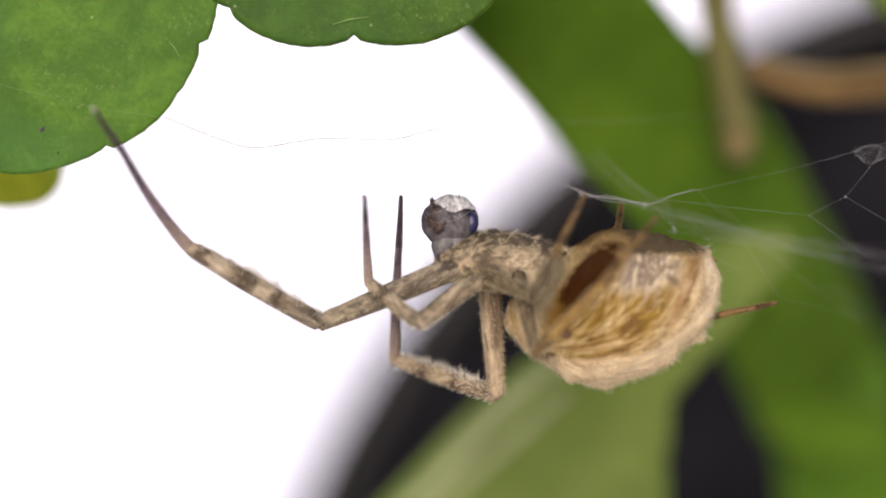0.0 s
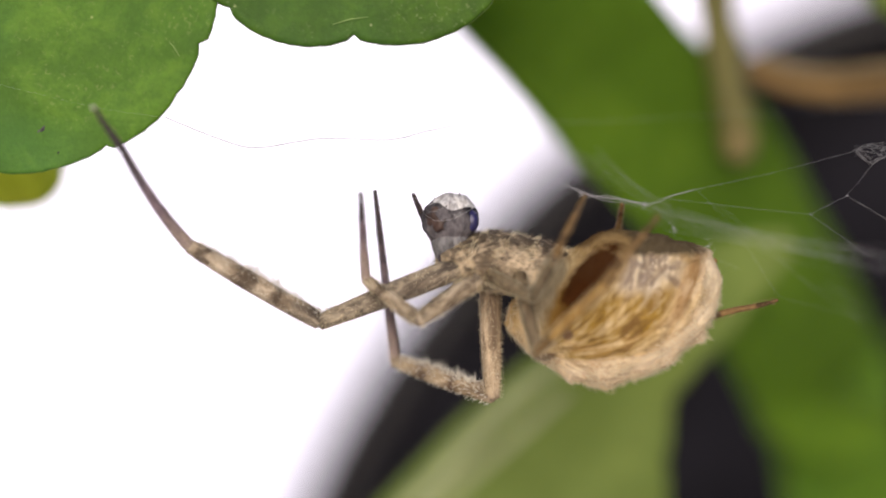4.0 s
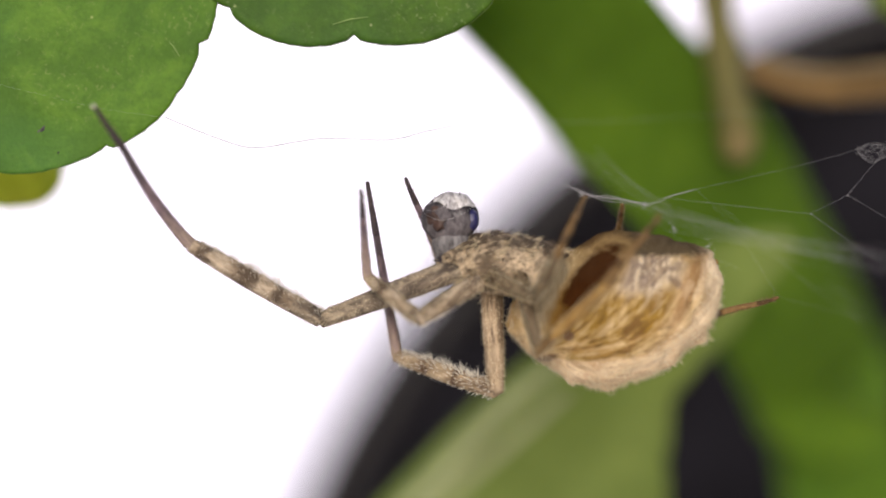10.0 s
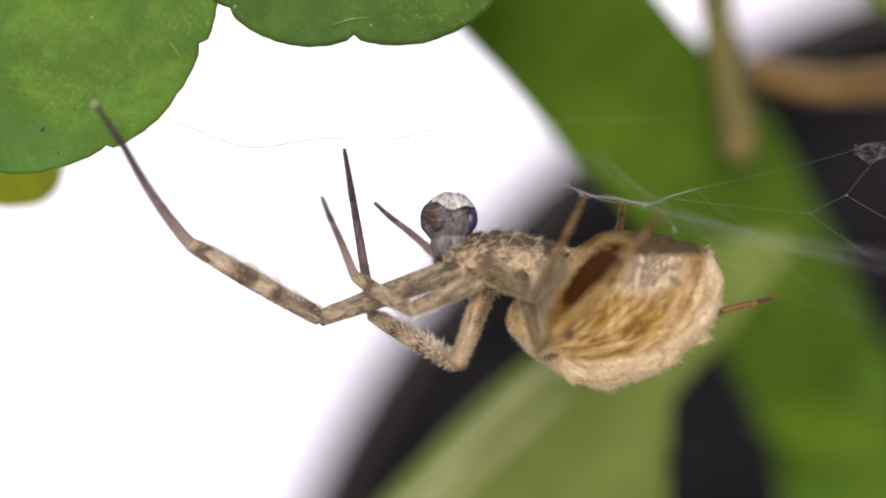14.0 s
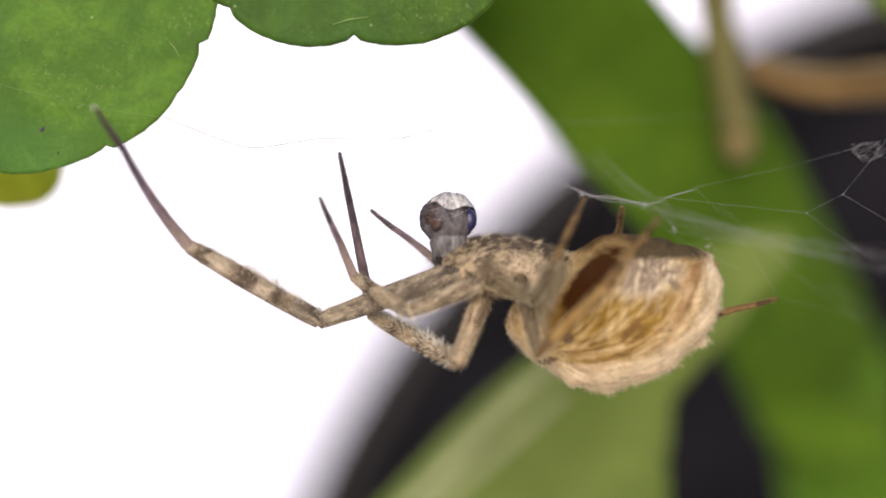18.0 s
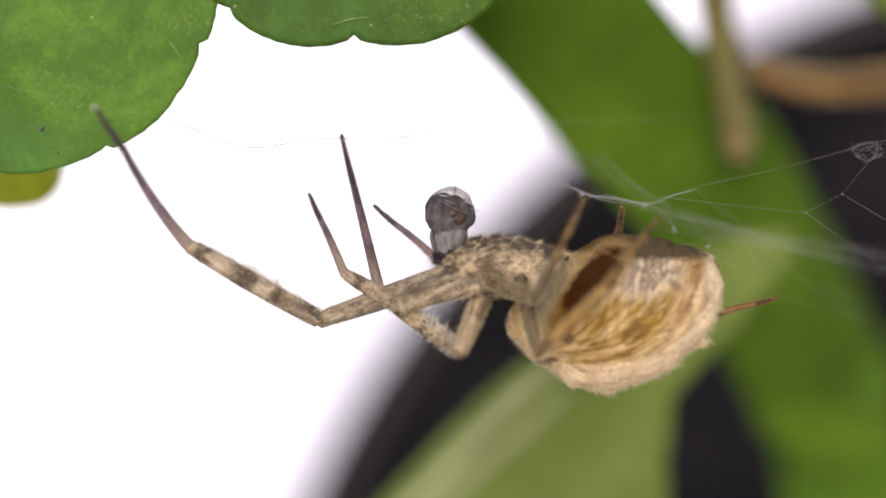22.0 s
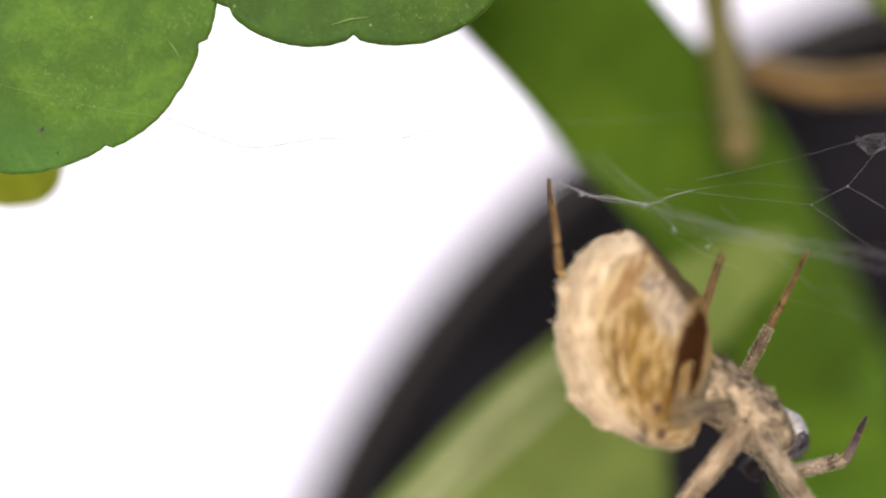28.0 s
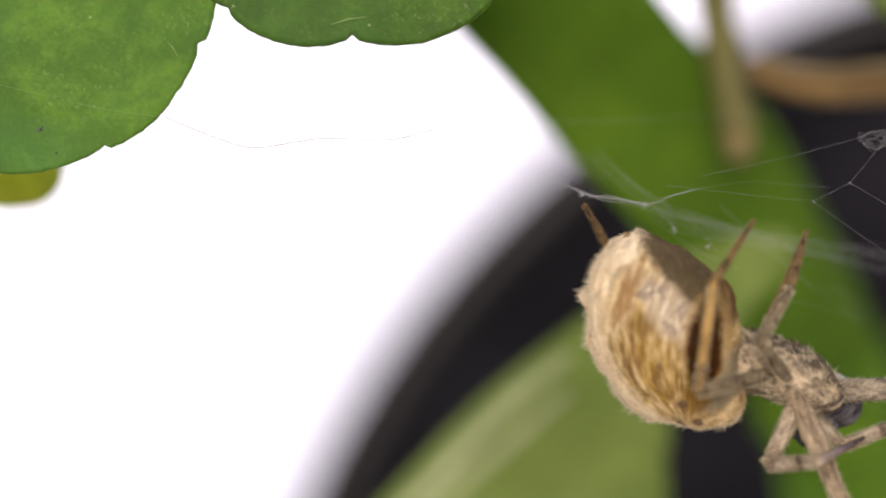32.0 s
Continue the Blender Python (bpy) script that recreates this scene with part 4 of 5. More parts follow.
# ---- how the spider moves: seconds; waist place (mm); turn and dip (degrees); dip of front body and abdomen, roll of the abdomen ----
BODY = [
    (0.00, 1.86, 0.00, 98.38, 180, 0.0, 0.0, 0.0, 0.0),
    (2.00, 1.87, 0.00, 98.37, 180, 0.0, 0.0, 0.0, 0.0),
    (9.00, 1.90, 0.00, 98.36, 180, 0.0, 0.0, 0.0, 0.0),
    (12.00, 1.90, 0.00, 98.32, 180, 0.0, 0.0, 0.0, 0.0),
    (14.00, 1.91, 0.00, 98.36, 180, 0.0, 0.0, 0.0, 0.0),
    (18.00, 1.90, 0.00, 98.29, 180, 0.0, 0.0, 0.0, 0.0),
    (25.00, 1.91, 0.00, 98.28, 180, 0.0, 0.0, 0.0, 0.0),
    (25.30, 1.91, 0.00, 98.26, 180, 0.0, 0.0, 0.0, 0.0),
    (25.40, 1.98, 0.00, 98.12, 180, 0.0, 0.0, 0.0, 0.0),
    (25.50, 2.12, 0.00, 97.72, 180, 2.0, 0.0, 0.0, 0.0),
]
BODY = BODY + [
    (25.80, 2.53, 0.30, 97.22, 172, 6.0, 0.0, 4.0, 0.0),
    (26.20, 3.36, 0.20, 97.11, 132, 10.0, 0.0, 12.0, 0.0),
    (26.60, 4.16, -0.20, 97.19, 85, 14.0, 0.0, 20.0, 0.0),
    (27.00, 4.71, -0.80, 97.32, 48, 18.0, 0.0, 28.0, 0.0),
    (27.50, 5.09, -0.80, 97.81, 24, 6.0, 0.0, 38.0, 8.0),
    (28.00, 4.92, -1.20, 96.21, 13, 42.0, 0.0, 14.0, 3.0),
    (29.00, 5.12, -0.80, 96.37, 8, 28.0, 0.0, 24.0, 15.0),
    (30.00, 5.76, -0.50, 96.09, 5, 28.0, 0.0, 18.0, 20.0),
    (31.00, 5.69, -0.30, 96.56, 5, 29.0, 0.0, 15.0, 20.0),
    (32.00, 5.83, -0.30, 96.65, 5, 29.0, 0.0, 14.0, 20.0),
]

# feet in the spider's own space (mm): seconds, knee, ankle, toe
LEGS = {}
LEGS["left_1"] = [
    (0.00, 4.27, 0.57, -0.83, 6.73, 1.25, 0.65, 8.31, 3.05, 3.21),
    (9.00, 4.30, 0.10, -0.75, 6.79, 0.65, 0.73, 8.45, 2.30, 3.33),
    (14.00, 4.32, 0.27, -0.72, 6.79, 0.96, 0.74, 8.38, 2.67, 3.34),
    (25.00, 4.34, 0.33, -0.67, 6.80, 1.04, 0.79, 8.36, 2.85, 3.35),
    (25.30, 4.34, 0.15, -0.64, 6.85, 0.63, 0.83, 8.42, 2.40, 3.40),
    (25.40, 4.35, -0.23, -0.40, 6.92, 0.03, 1.01, 8.57, 1.67, 3.63),
    (25.50, 4.35, -0.54, 0.26, 6.88, -0.28, 1.76, 8.61, 1.17, 4.44),
    (26.20, 3.39, -1.15, 2.04, 2.35, -0.11, 4.60, -1.06, -0.12, 5.37),
    (27.00, 3.83, -1.00, 1.58, 2.22, -3.43, 2.04, 0.30, -6.32, 2.52),
]
LEGS["left_1"] = LEGS["left_1"] + [
    (27.50, 4.48, 0.71, 0.47, 7.15, 1.58, -0.43, 10.57, 2.12, -0.90),
    (28.00, 4.33, 0.03, -0.62, 7.12, 0.89, -1.05, 10.41, 2.08, -1.13),
    (29.00, 3.23, 1.26, 2.60, 5.77, 2.75, 2.61, 8.90, 4.30, 2.77),
    (30.00, 4.22, 1.39, 1.10, 6.53, 2.52, 2.54, 8.93, 4.16, 4.49),
    (31.00, 4.07, 0.51, 1.84, 6.06, 2.07, 3.37, 8.46, 3.73, 5.29),
    (32.00, 4.06, 0.89, 1.78, 6.09, 2.44, 3.26, 8.50, 4.08, 5.19),
]
LEGS["right_1"] = [
    (0.00, 0.80, -0.35, -2.29, 2.86, -1.77, -1.61, 2.69, -0.26, 1.67),
    (0.50, 0.80, -0.35, -2.29, 2.89, -1.75, -1.63, 3.19, -0.22, 1.64),
    (1.00, 0.84, -0.35, -2.29, 2.89, -1.81, -1.64, 3.16, -0.37, 1.67),
    (1.50, 0.85, -0.35, -2.29, 2.89, -1.82, -1.64, 3.43, -0.73, 1.77),
    (2.00, 0.89, -0.35, -2.29, 2.87, -1.88, -1.61, 3.49, -0.84, 1.81),
    (2.50, 0.86, -0.35, -2.29, 2.84, -1.88, -1.61, 2.88, -0.43, 1.71),
    (3.00, 0.89, -0.35, -2.29, 2.87, -1.90, -1.62, 3.14, -0.65, 1.77),
    (3.50, 0.89, -0.35, -2.29, 2.87, -1.91, -1.64, 3.19, -0.82, 1.80),
    (5.50, 0.93, -0.14, -2.27, 2.85, -1.77, -1.66, 3.40, -1.00, 1.84),
]
LEGS["right_1"] = LEGS["right_1"] + [
    (9.00, 0.86, 0.37, -2.14, 2.82, -1.22, -1.51, 3.36, -0.26, 1.94),
    (11.40, 0.89, 0.46, -2.10, 2.85, -1.12, -1.48, 3.46, -0.60, 2.06),
    (11.60, 1.18, 0.85, -1.88, 3.07, -0.73, -1.06, 3.76, 0.20, 2.37),
    (11.80, 1.42, 1.10, -1.65, 3.24, -0.55, -0.77, 3.98, 1.29, 2.26),
    (12.00, 1.62, 1.09, -1.59, 3.33, -0.67, -0.73, 4.04, 1.16, 2.32),
    (13.00, 1.64, 1.12, -1.56, 3.36, -0.63, -0.67, 3.93, 1.03, 2.50),
    (14.00, 1.64, 1.10, -1.58, 3.32, -0.67, -0.68, 3.82, 0.81, 2.59),
    (16.90, 1.63, 1.18, -1.50, 3.31, -0.60, -0.61, 3.88, 1.11, 2.53),
    (20.00, 1.64, 1.25, -1.42, 3.33, -0.53, -0.54, 3.91, 1.05, 2.66),
]
LEGS["right_1"] = LEGS["right_1"] + [
    (21.00, 1.64, 1.28, -1.39, 3.33, -0.50, -0.52, 3.94, 1.23, 2.60),
    (22.30, 1.60, 1.45, -1.18, 3.11, -0.33, -0.03, 3.82, 1.52, 3.00),
    (25.00, 1.65, 1.44, -1.18, 3.15, -0.33, 0.00, 3.93, 1.62, 2.96),
    (25.30, 1.65, 1.41, -1.21, 3.15, -0.31, 0.02, 3.94, 1.75, 2.89),
    (25.40, 0.96, 1.06, -1.74, 2.50, -0.53, -0.38, 3.22, 1.93, 2.17),
    (25.50, 0.20, -0.28, -2.17, -0.49, -2.73, -2.71, 0.81, -0.68, -0.03),
    (26.20, -0.02, 0.87, -1.64, 1.00, 0.55, 0.73, -0.91, 3.37, 1.98),
    (27.00, -0.36, -2.23, -0.99, 2.12, -2.68, -1.61, 1.04, -5.94, -2.75),
    (27.50, 2.66, -1.65, -1.29, 4.34, -1.23, -3.22, 6.75, -0.13, -5.69),
]
LEGS["right_1"] = LEGS["right_1"] + [
    (28.00, 1.10, -0.26, -2.30, 3.06, 0.73, -3.68, 5.99, 1.93, -5.45),
    (29.00, 2.85, -1.08, -1.31, 4.96, -0.25, -2.57, 7.83, 0.88, -4.46),
    (30.00, 0.11, -0.33, -2.22, 1.41, 0.41, -4.34, 3.59, 1.37, -7.07),
    (31.00, 2.86, -0.99, -1.36, 4.93, -0.34, -2.79, 7.79, 0.85, -4.66),
    (32.00, 2.82, -0.97, -1.41, 4.84, -0.36, -2.93, 7.69, 0.83, -4.81),
]
LEGS["left_2"] = [
    (0.00, 2.31, 1.41, -0.82, 3.30, 0.81, -0.02, 3.35, 1.81, 1.65),
    (2.00, 2.32, 1.45, -0.76, 3.33, 0.87, 0.02, 3.40, 1.84, 1.71),
    (6.00, 2.36, 1.43, -0.72, 3.40, 0.92, 0.06, 3.48, 1.94, 1.71),
    (9.00, 2.35, 1.45, -0.72, 3.36, 0.94, 0.11, 3.46, 1.98, 1.75),
    (11.40, 2.35, 1.49, -0.67, 3.36, 0.93, 0.12, 3.44, 1.84, 1.84),
    (11.60, 2.40, 1.47, -0.63, 3.42, 0.87, 0.12, 3.50, 1.61, 1.92),
    (11.80, 2.48, 1.36, -0.59, 3.53, 0.73, 0.10, 4.01, 1.84, 1.63),
    (12.00, 2.52, 1.31, -0.57, 3.62, 0.73, 0.07, 4.22, 1.73, 1.63),
    (17.00, 2.54, 1.31, -0.52, 3.61, 0.69, 0.13, 4.23, 1.69, 1.69),
]
LEGS["left_2"] = LEGS["left_2"] + [
    (20.00, 2.62, 1.18, -0.47, 3.65, 0.52, 0.21, 4.29, 1.54, 1.74),
    (21.00, 2.65, 1.09, -0.45, 3.69, 0.43, 0.22, 4.32, 1.51, 1.72),
    (22.30, 2.74, 0.69, -0.38, 3.88, 0.16, 0.24, 4.53, 1.10, 1.81),
    (25.00, 2.75, 0.69, -0.34, 3.93, 0.16, 0.20, 4.66, 1.26, 1.63),
    (25.30, 2.75, 0.69, -0.33, 3.93, 0.13, 0.20, 4.67, 1.27, 1.60),
    (25.40, 2.73, 1.05, -0.20, 3.74, 0.32, 0.45, 4.37, 1.32, 1.99),
    (25.50, 2.72, 1.08, 0.30, 2.92, 0.64, 1.61, 2.22, 1.74, 3.06),
    (26.20, 0.97, 1.74, 1.20, 1.52, 1.34, 2.43, 0.41, 2.48, 3.56),
    (27.00, 2.51, 1.50, 0.40, 1.91, 0.37, 0.97, 3.58, 0.30, 1.96),
]
LEGS["left_2"] = LEGS["left_2"] + [
    (27.50, 2.57, -0.23, -0.02, 3.77, -0.10, 0.70, 5.27, 0.29, 1.88),
    (28.00, 2.74, 1.04, 0.24, 3.59, 1.36, 1.31, 2.75, -0.32, 1.85),
    (29.00, 2.74, 0.17, 0.39, 3.11, 0.37, 1.72, 2.02, -0.91, 2.72),
    (30.00, 1.07, 2.18, 0.49, 0.76, 1.01, 1.20, 1.46, 1.90, 2.79),
    (31.00, 2.78, 0.80, -0.17, 3.68, 1.23, 0.81, 4.76, 2.20, 2.11),
    (32.00, 2.73, 0.95, -0.31, 3.64, 1.37, 0.67, 4.71, 2.34, 1.98),
]
LEGS["right_2"] = [
    (0.00, 1.21, -2.10, 0.31, 1.68, -0.78, 0.29, 2.09, 0.61, 1.60),
    (2.00, 1.22, -2.09, 0.32, 1.75, -0.80, 0.30, 2.30, 0.52, 1.63),
    (6.00, 1.24, -2.09, 0.32, 1.93, -0.88, 0.31, 2.63, 0.19, 1.79),
    (9.00, 1.25, -2.09, 0.33, 1.95, -0.88, 0.37, 2.63, -0.03, 1.99),
    (11.40, 1.25, -2.09, 0.36, 1.95, -0.88, 0.46, 2.66, -0.24, 2.16),
    (11.60, 1.25, -2.09, 0.36, 1.89, -0.84, 0.40, 2.85, -0.67, 2.09),
    (11.80, 1.25, -2.09, 0.36, 1.85, -0.83, 0.35, 3.06, -0.20, 1.75),
    (12.00, 1.25, -2.09, 0.37, 1.83, -0.82, 0.30, 3.23, -0.56, 1.64),
    (17.00, 1.25, -2.09, 0.38, 1.83, -0.82, 0.27, 3.37, -0.75, 1.48),
]
LEGS["right_2"] = LEGS["right_2"] + [
    (20.00, 1.25, -2.08, 0.40, 1.84, -0.81, 0.29, 3.32, -0.75, 1.55),
    (25.00, 1.26, -2.08, 0.41, 1.84, -0.81, 0.35, 3.23, -0.39, 1.65),
    (25.30, 1.26, -2.08, 0.43, 1.79, -0.78, 0.36, 3.15, -0.20, 1.62),
    (25.40, 1.27, -2.08, 0.43, 1.63, -0.73, 0.33, 2.25, 0.27, 1.89),
    (25.50, 1.16, -2.04, 0.64, 1.35, -0.65, 0.66, 1.19, 0.13, 2.44),
    (26.20, 2.41, -1.17, 0.92, 1.45, -0.72, 1.83, -0.02, -0.10, 2.95),
    (27.00, -0.15, -1.41, 0.38, 1.14, -1.79, 0.77, 2.66, -2.17, 1.94),
    (27.50, 0.28, 0.00, -1.06, 0.30, -1.28, -0.48, 1.99, -0.50, 0.09),
    (28.00, 2.64, -0.95, -0.26, 4.04, -0.84, -0.30, 5.89, -0.23, -0.41),
]
LEGS["right_2"] = LEGS["right_2"] + [
    (29.00, 0.41, -1.28, -0.98, 1.38, -0.41, -0.48, 2.47, 0.92, 0.44),
    (30.00, 2.58, -0.87, -0.57, 3.90, -1.26, -0.93, 5.72, -0.69, -1.32),
    (31.00, 1.27, -0.49, -1.43, 1.82, -1.62, -0.81, 2.82, -0.24, 0.14),
    (32.00, 1.27, -0.48, -1.46, 1.80, -1.66, -0.92, 2.74, -0.22, -0.01),
]
LEGS["left_3"] = [
    (0.00, 0.16, 1.83, -0.26, -0.20, 2.90, 0.47, -0.84, 1.64, 1.67),
    (9.00, 0.17, 1.83, -0.27, -0.20, 2.89, 0.48, -0.81, 1.60, 1.67),
    (25.00, 0.19, 1.85, -0.23, -0.18, 2.91, 0.52, -0.78, 1.62, 1.71),
    (25.30, 0.19, 1.85, -0.23, -0.18, 2.91, 0.52, -0.77, 1.63, 1.72),
    (25.40, 0.32, 1.96, -0.12, -0.07, 2.97, 0.68, -0.68, 1.66, 1.84),
    (25.50, 0.51, 2.06, 0.19, 0.20, 3.11, 0.99, -0.58, 1.92, 2.17),
    (26.20, -0.02, 0.24, 1.02, -1.01, 0.80, 1.75, -0.21, -0.39, 2.92),
    (27.00, 1.33, 0.51, 1.50, 2.23, 0.50, 2.50, 0.90, -0.78, 2.54),
    (27.50, 2.42, 0.57, -0.17, 2.59, 0.87, 1.14, 3.33, 1.31, 2.78),
]
LEGS["left_3"] = LEGS["left_3"] + [
    (28.00, 0.04, 1.65, 0.62, -0.34, 2.49, 1.61, -0.59, 3.47, 3.16),
    (29.00, 0.16, 1.85, 0.38, -0.02, 2.70, 1.42, -0.14, 3.40, 3.12),
    (30.00, -0.38, 0.96, 0.53, -1.04, 1.44, 1.61, -1.10, 2.80, 2.86),
    (31.00, 0.77, 2.04, 0.59, 0.27, 1.03, 1.34, 0.34, 1.41, 3.15),
    (32.00, 0.69, 2.07, 0.45, 0.22, 1.11, 1.27, 0.15, 1.53, 3.07),
]
LEGS["right_3"] = [
    (0.00, -0.58, -0.84, -0.27, -1.58, -1.38, 0.46, -1.64, 0.14, 1.52),
    (9.00, -0.58, -0.86, -0.28, -1.57, -1.39, 0.47, -1.62, 0.12, 1.54),
    (25.00, -0.57, -0.94, -0.24, -1.57, -1.46, 0.50, -1.61, 0.06, 1.55),
    (25.30, -0.57, -0.94, -0.25, -1.57, -1.46, 0.50, -1.61, 0.06, 1.55),
    (25.40, -0.53, -1.16, -0.13, -1.59, -1.57, 0.60, -1.54, -0.09, 1.71),
    (25.50, -0.47, -1.38, 0.13, -1.53, -1.30, 0.96, -1.51, 0.13, 2.13),
    (26.20, 0.92, -1.72, 1.15, 0.73, -2.70, 2.06, -0.77, -1.93, 2.84),
    (27.00, -0.38, -1.36, 0.75, -0.47, -2.38, 1.63, 0.65, -1.90, 3.02),
    (27.50, -0.36, -1.37, 0.76, 0.79, -0.84, 1.22, 1.97, 0.51, 0.74),
]
LEGS["right_3"] = LEGS["right_3"] + [
    (28.00, 0.71, 0.74, 0.79, 0.34, 0.55, 2.10, -0.36, -0.52, 3.44),
    (29.00, 0.15, -1.90, 0.45, 0.09, -1.14, 1.56, 0.10, -1.08, 3.41),
    (30.00, 0.16, -1.90, 0.54, -0.32, -1.94, 1.84, -0.91, -2.04, 3.63),
    (31.00, -0.06, -1.73, 0.65, 0.24, -0.97, 1.72, 0.10, -0.81, 3.56),
    (32.00, -0.26, -1.60, 0.53, -0.15, -1.11, 1.78, -0.13, 0.24, 3.04),
]
LEGS["left_4"] = [
    (0.00, 0.12, 2.10, -1.34, -1.06, 3.18, -0.05, -2.13, 2.67, 1.24),
    (9.00, 0.11, 2.16, -1.28, -1.07, 3.26, -0.02, -2.13, 2.77, 1.28),
    (25.00, 0.13, 2.19, -1.26, -1.06, 3.26, 0.02, -2.10, 2.72, 1.32),
    (25.30, 0.13, 2.20, -1.25, -1.06, 3.29, 0.02, -2.10, 2.74, 1.32),
    (25.40, 0.22, 2.39, -1.01, -0.97, 3.57, 0.17, -2.00, 3.08, 1.49),
    (25.50, -0.25, 2.62, -0.19, -1.47, 3.74, 1.01, -2.03, 2.32, 1.86),
    (26.20, -0.97, 2.21, 0.46, -2.46, 2.86, 1.71, -1.78, 1.69, 2.81),
    (27.00, 0.36, 2.23, 1.54, 0.74, 3.72, 2.88, -0.72, 3.08, 3.59),
    (27.50, -0.58, 2.48, 0.46, -2.07, 1.38, 1.35, -2.37, 1.65, 3.05),
]
LEGS["left_4"] = LEGS["left_4"] + [
    (28.00, -1.66, 1.04, -0.13, -3.60, 0.37, -0.03, -4.93, 0.37, 1.17),
    (29.00, -1.70, 1.08, 0.36, -3.41, 0.21, 1.06, -4.39, 1.02, 2.27),
    (30.00, -1.79, 1.02, 0.24, -3.55, 0.34, 1.02, -4.47, 1.33, 2.15),
    (31.00, -1.81, 1.01, 0.26, -3.31, 2.06, 1.16, -4.11, 0.54, 1.51),
    (32.00, -1.81, 1.02, 0.16, -3.36, 2.04, 1.04, -4.22, 0.55, 1.36),
]
LEGS["right_4"] = [
    (0.00, -1.30, -1.45, -0.80, -3.08, -0.44, -0.85, -4.71, 0.03, -0.42),
    (9.00, -1.30, -1.46, -0.78, -3.13, -0.53, -0.79, -4.70, 0.08, -0.30),
    (25.00, -1.30, -1.55, -0.70, -3.13, -0.63, -0.69, -4.65, 0.10, -0.22),
    (25.30, -1.30, -1.53, -0.71, -3.13, -0.61, -0.71, -4.66, 0.09, -0.22),
    (25.40, -1.23, -1.64, -0.72, -3.05, -0.69, -0.86, -4.61, -0.50, -0.10),
    (25.50, -1.09, -1.93, -0.59, -3.01, -1.70, -1.28, -4.38, -1.54, -0.20),
    (26.20, 0.90, -2.62, 0.66, -0.97, -2.09, 1.30, -2.10, -2.44, 2.59),
    (27.00, -1.42, -1.29, 0.98, -0.38, -0.32, 2.46, 0.26, -0.40, 4.09),
    (27.50, -1.10, -2.02, 0.67, -0.41, -0.60, 1.98, 0.49, -0.37, 3.46),
]
LEGS["right_4"] = LEGS["right_4"] + [
    (28.00, -0.67, -2.09, -0.94, -0.97, -0.65, 0.49, -1.64, -0.85, 2.11),
    (29.00, -0.66, -2.36, -0.47, -0.76, -1.12, 1.16, 0.11, -0.86, 2.66),
    (30.00, -0.94, -2.10, -0.58, -1.59, -1.70, 1.33, -1.45, -1.12, 2.97),
    (31.00, -0.87, -2.11, -0.66, -1.63, -2.13, 1.26, -1.31, -1.19, 2.69),
    (32.00, -0.92, -1.93, -0.87, -1.66, -1.96, 1.07, -1.40, -1.10, 2.57),
]

COXAE = {"left_1": (1.50, 0.40, 0.30), "right_1": (0.95, -0.50, 0.15), "left_2": (1.20, 0.65, 0.05), "right_2": (1.15, -0.50, 0.20), "left_3": (1.00, 0.70, 0.10), "right_3": (0.75, -0.60, 0.25), "left_4": (0.40, 0.65, 0.15), "right_4": (0.40, -0.65, 0.15)}


def lerp_rows(rows, t):
    """The row's values at t, eased between rows."""
    if t <= rows[0][0]:
        return list(rows[0][1:])
    for a, b in zip(rows, rows[1:]):
        if t <= b[0]:
            q = (t - a[0]) / (b[0] - a[0])
            return [u + (v - u) * q for u, v in zip(a[1:], b[1:])]
    return list(rows[-1][1:])


def body_pose(t):
    x, y, z, turn, dip = lerp_rows(BODY, t)[:5]
    return pose(x * MM, y * MM, z * MM, 0, 0, turn) @ pose(0, 0, 0, 0, dip, 0)


def aimed(a, b, crest):
    """The pose at a whose z runs to b and whose x leans to the crest."""
    z = (b - a).normalized()
    x = (crest - z * crest.dot(z)).normalized()
    m = Matrix((x, z.cross(x), z)).transposed().to_4x4()
    m.translation = a * MM
    return m


TIMES = sorted({round(0.5 * i, 2) for i in range(51)} | {11.6, 11.7, 11.8, 11.9} | {round(25.0 + 0.1 * i, 2) for i in range(71)})


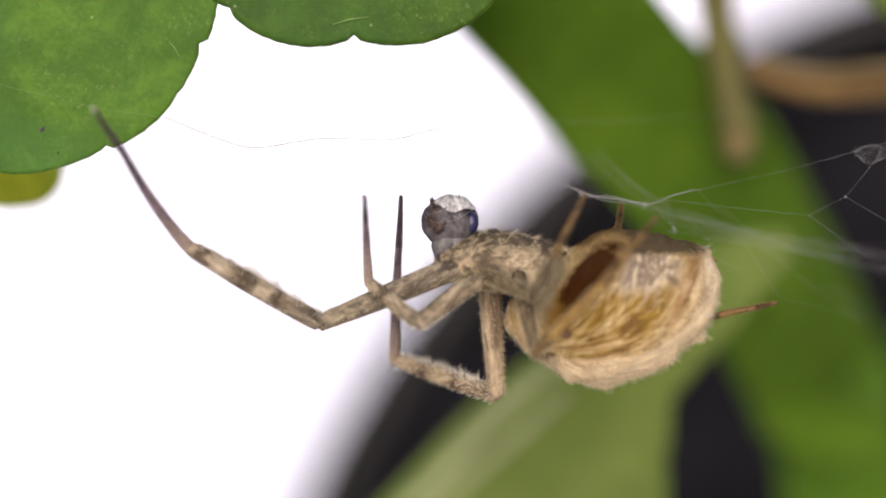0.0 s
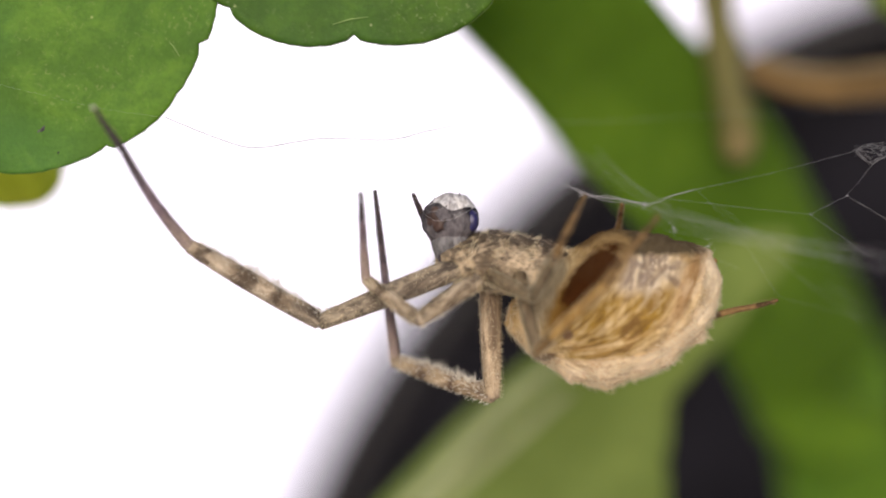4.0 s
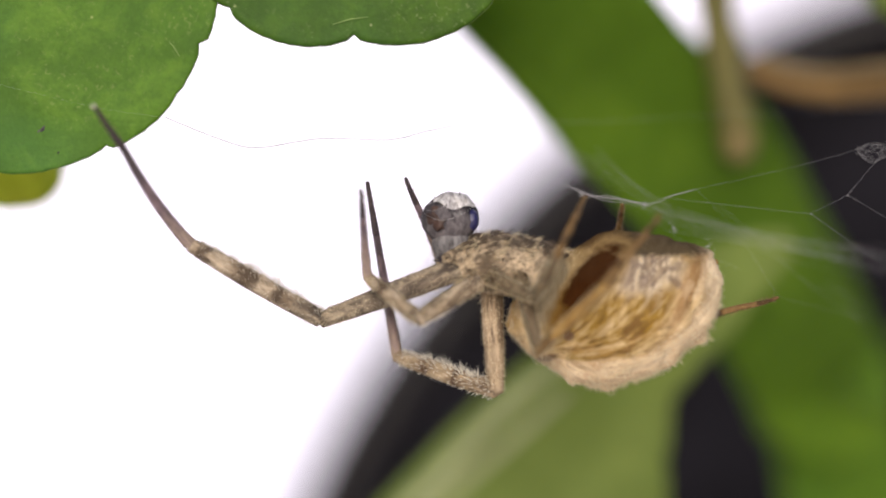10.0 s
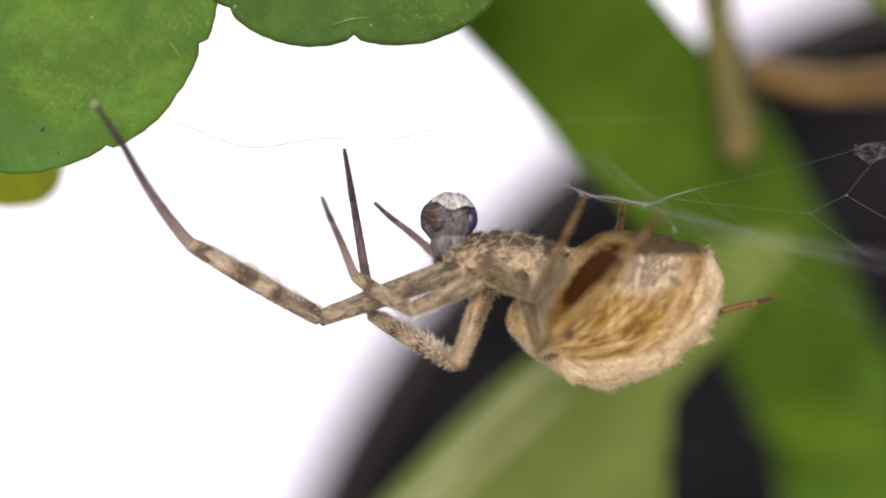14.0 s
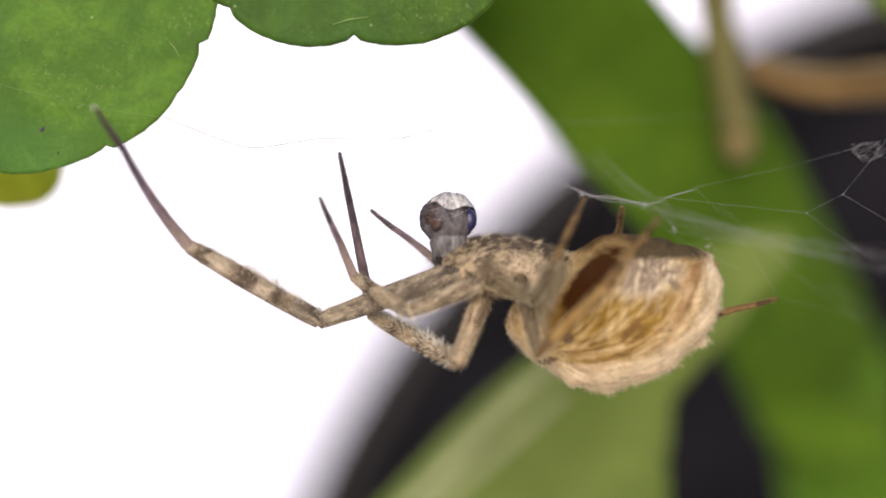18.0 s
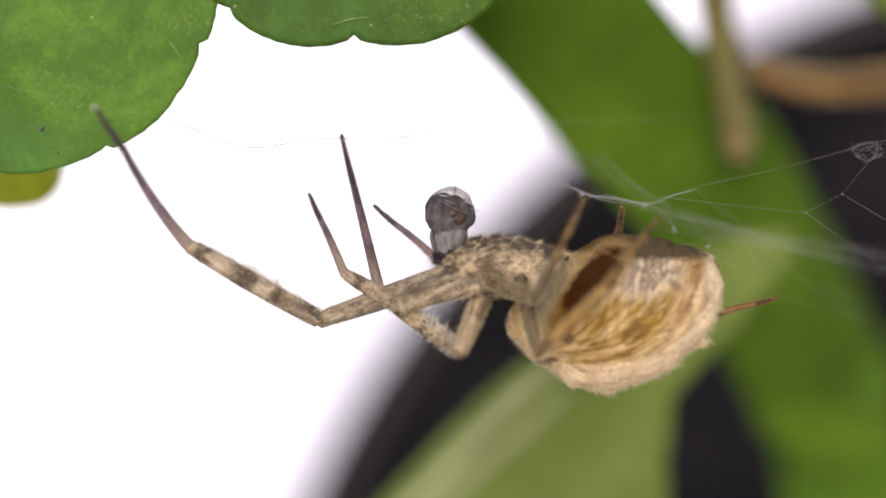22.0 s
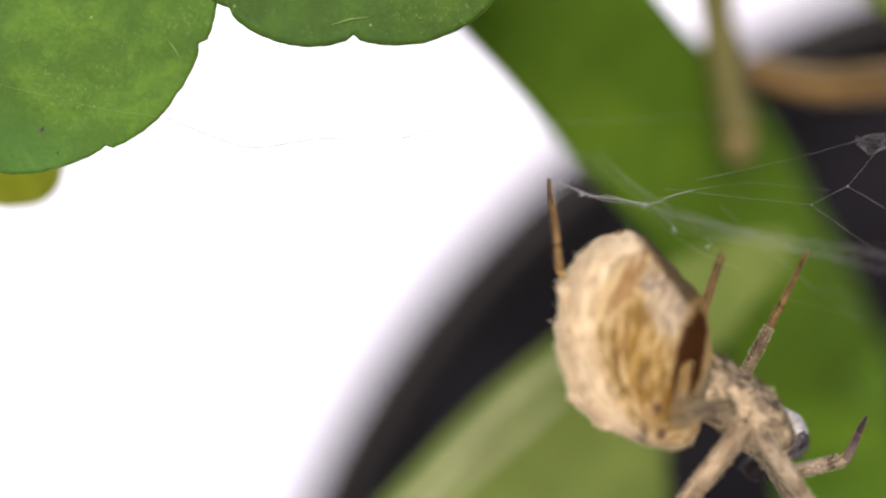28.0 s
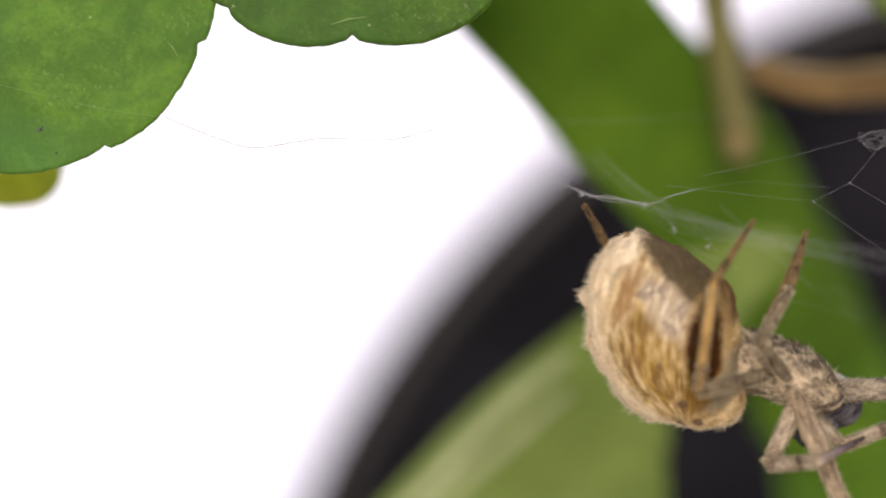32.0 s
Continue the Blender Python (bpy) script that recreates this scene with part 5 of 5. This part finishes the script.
def motions():
    walk(SPIDER, [(t, body_pose(t)) for t in TIMES])
    walk(HEAD, [(r[0], pose(0, 0, 0, 0, r[6], 0)) for r in BODY])
    walk(ABDOMEN, [(r[0], pose(0, 0, 0, r[8], r[7], 0)) for r in BODY])
    for i, (name, kind) in enumerate((("left_1", "long"), ("right_1", "folded"), ("left_2", "second"), ("right_2", "second"),
                                      ("left_3", "third"), ("right_3", "third"), ("left_4", "fourth"), ("right_4", "fourth"))):
        pieces = leg(kind, 20 + 5 * i)
        lengths = KINDS[kind][0]
        tracks = ([], [], [])
        for t in TIMES:
            vals = lerp_rows(LEGS[name], t)
            at = Vector(COXAE[name])
            for piece in range(3):
                goal = Vector(vals[3 * piece:3 * piece + 3])
                nxt = at + (goal - at).normalized() * lengths[piece]
                tracks[piece].append((t, aimed(at, nxt, Vector((0.15, 0, 1)))))
                at = nxt
        for piece in range(3):
            walk(pieces[piece], tracks[piece])
    walk(PREY, [(t, pose(x * MM, y * MM, z * MM, 0, ry, rz)) for t, x, y, z, ry, rz in (
        (0.0, 0.13, -0.10, 99.54, 0, 0),
        (9.0, 0.14, -0.10, 99.59, 0, 0),
        (14.0, 0.11, -0.10, 99.59, 0, 0),
        (20.9, 0.09, -0.10, 99.59, 0, 0),
        (21.5, 0.12, -0.10, 99.70, 5, 58),
        (25.3, 0.14, -0.10, 99.68, 5, 58),
        (25.4, 0.34, -0.10, 99.57, 5, 58),
        (25.5, 0.98, -0.10, 99.01, 0, 40),
        (26.0, 2.00, 1.00, 98.56, 0, -35),
        (26.5, 4.58, 2.00, 98.55, 0, -110),
        (27.0, 6.54, 2.00, 98.55, 0, -170),
        (27.5, 7.18, 1.60, 98.41, -20, -190),
        (27.7, 7.05, 1.50, 97.18, -30, -190),
        (28.0, 6.87, 1.40, 95.22, -35, -185),
        (29.0, 7.30, 1.40, 95.55, -35, -180),
        (29.6, 7.75, 1.40, 95.24, -35, -180),
        (30.0, 7.95, 1.40, 95.13, -35, -180),
        (30.5, 7.84, 1.40, 95.90, -35, -180),
        (31.0, 7.76, 1.20, 95.98, -35, -180),
        (32.0, 7.90, 1.20, 95.92, -35, -180),
    )])
    sway = [(0.0, 0.0), (25.3, 0.0), (27.2, 0.036), (27.6, 0.034), (28.0, -0.01), (30.0, 0.0), (31.4, -0.012), (32.0, -0.034)]
    for leaf in LEAVES:
        walk(leaf, [(t, pose(dx * MM, 0, 0)) for t, dx in sway])
    walk(WEB_CORNER, [(t, pose(dx * MM, 0, dz * MM)) for t, dx, dz in ((0.0, -0.044, -0.033), (9.0, 0.000, 0.000), (14.0, -0.033, 0.000), (20.0, -0.111, 0.022), (25.3, -0.111, -0.022), (25.5, -0.133, -0.056), (27.2, -0.056, -0.333), (27.5, -0.056, -0.222), (28.0, 0.000, 0.178), (29.0, 0.000, 0.200), (30.0, 0.056, 0.178), (31.0, 0.244, 0.022), (32.0, 0.044, 0.244))])
    a = Vector((5.03, 0.50, 100.19)) * MM
    rest = Matrix.Translation(a)
    walk(HOLD, [(0.0, rest), (25.4, rest), (26.4, rest @ pose(0, 0, 0, 0, -25, 0)), (27.4, rest @ pose(0, 0, 0, 0, -50, 0)), (32.0, rest @ pose(0, 0, 0, 0, -52, 0))])


motions()
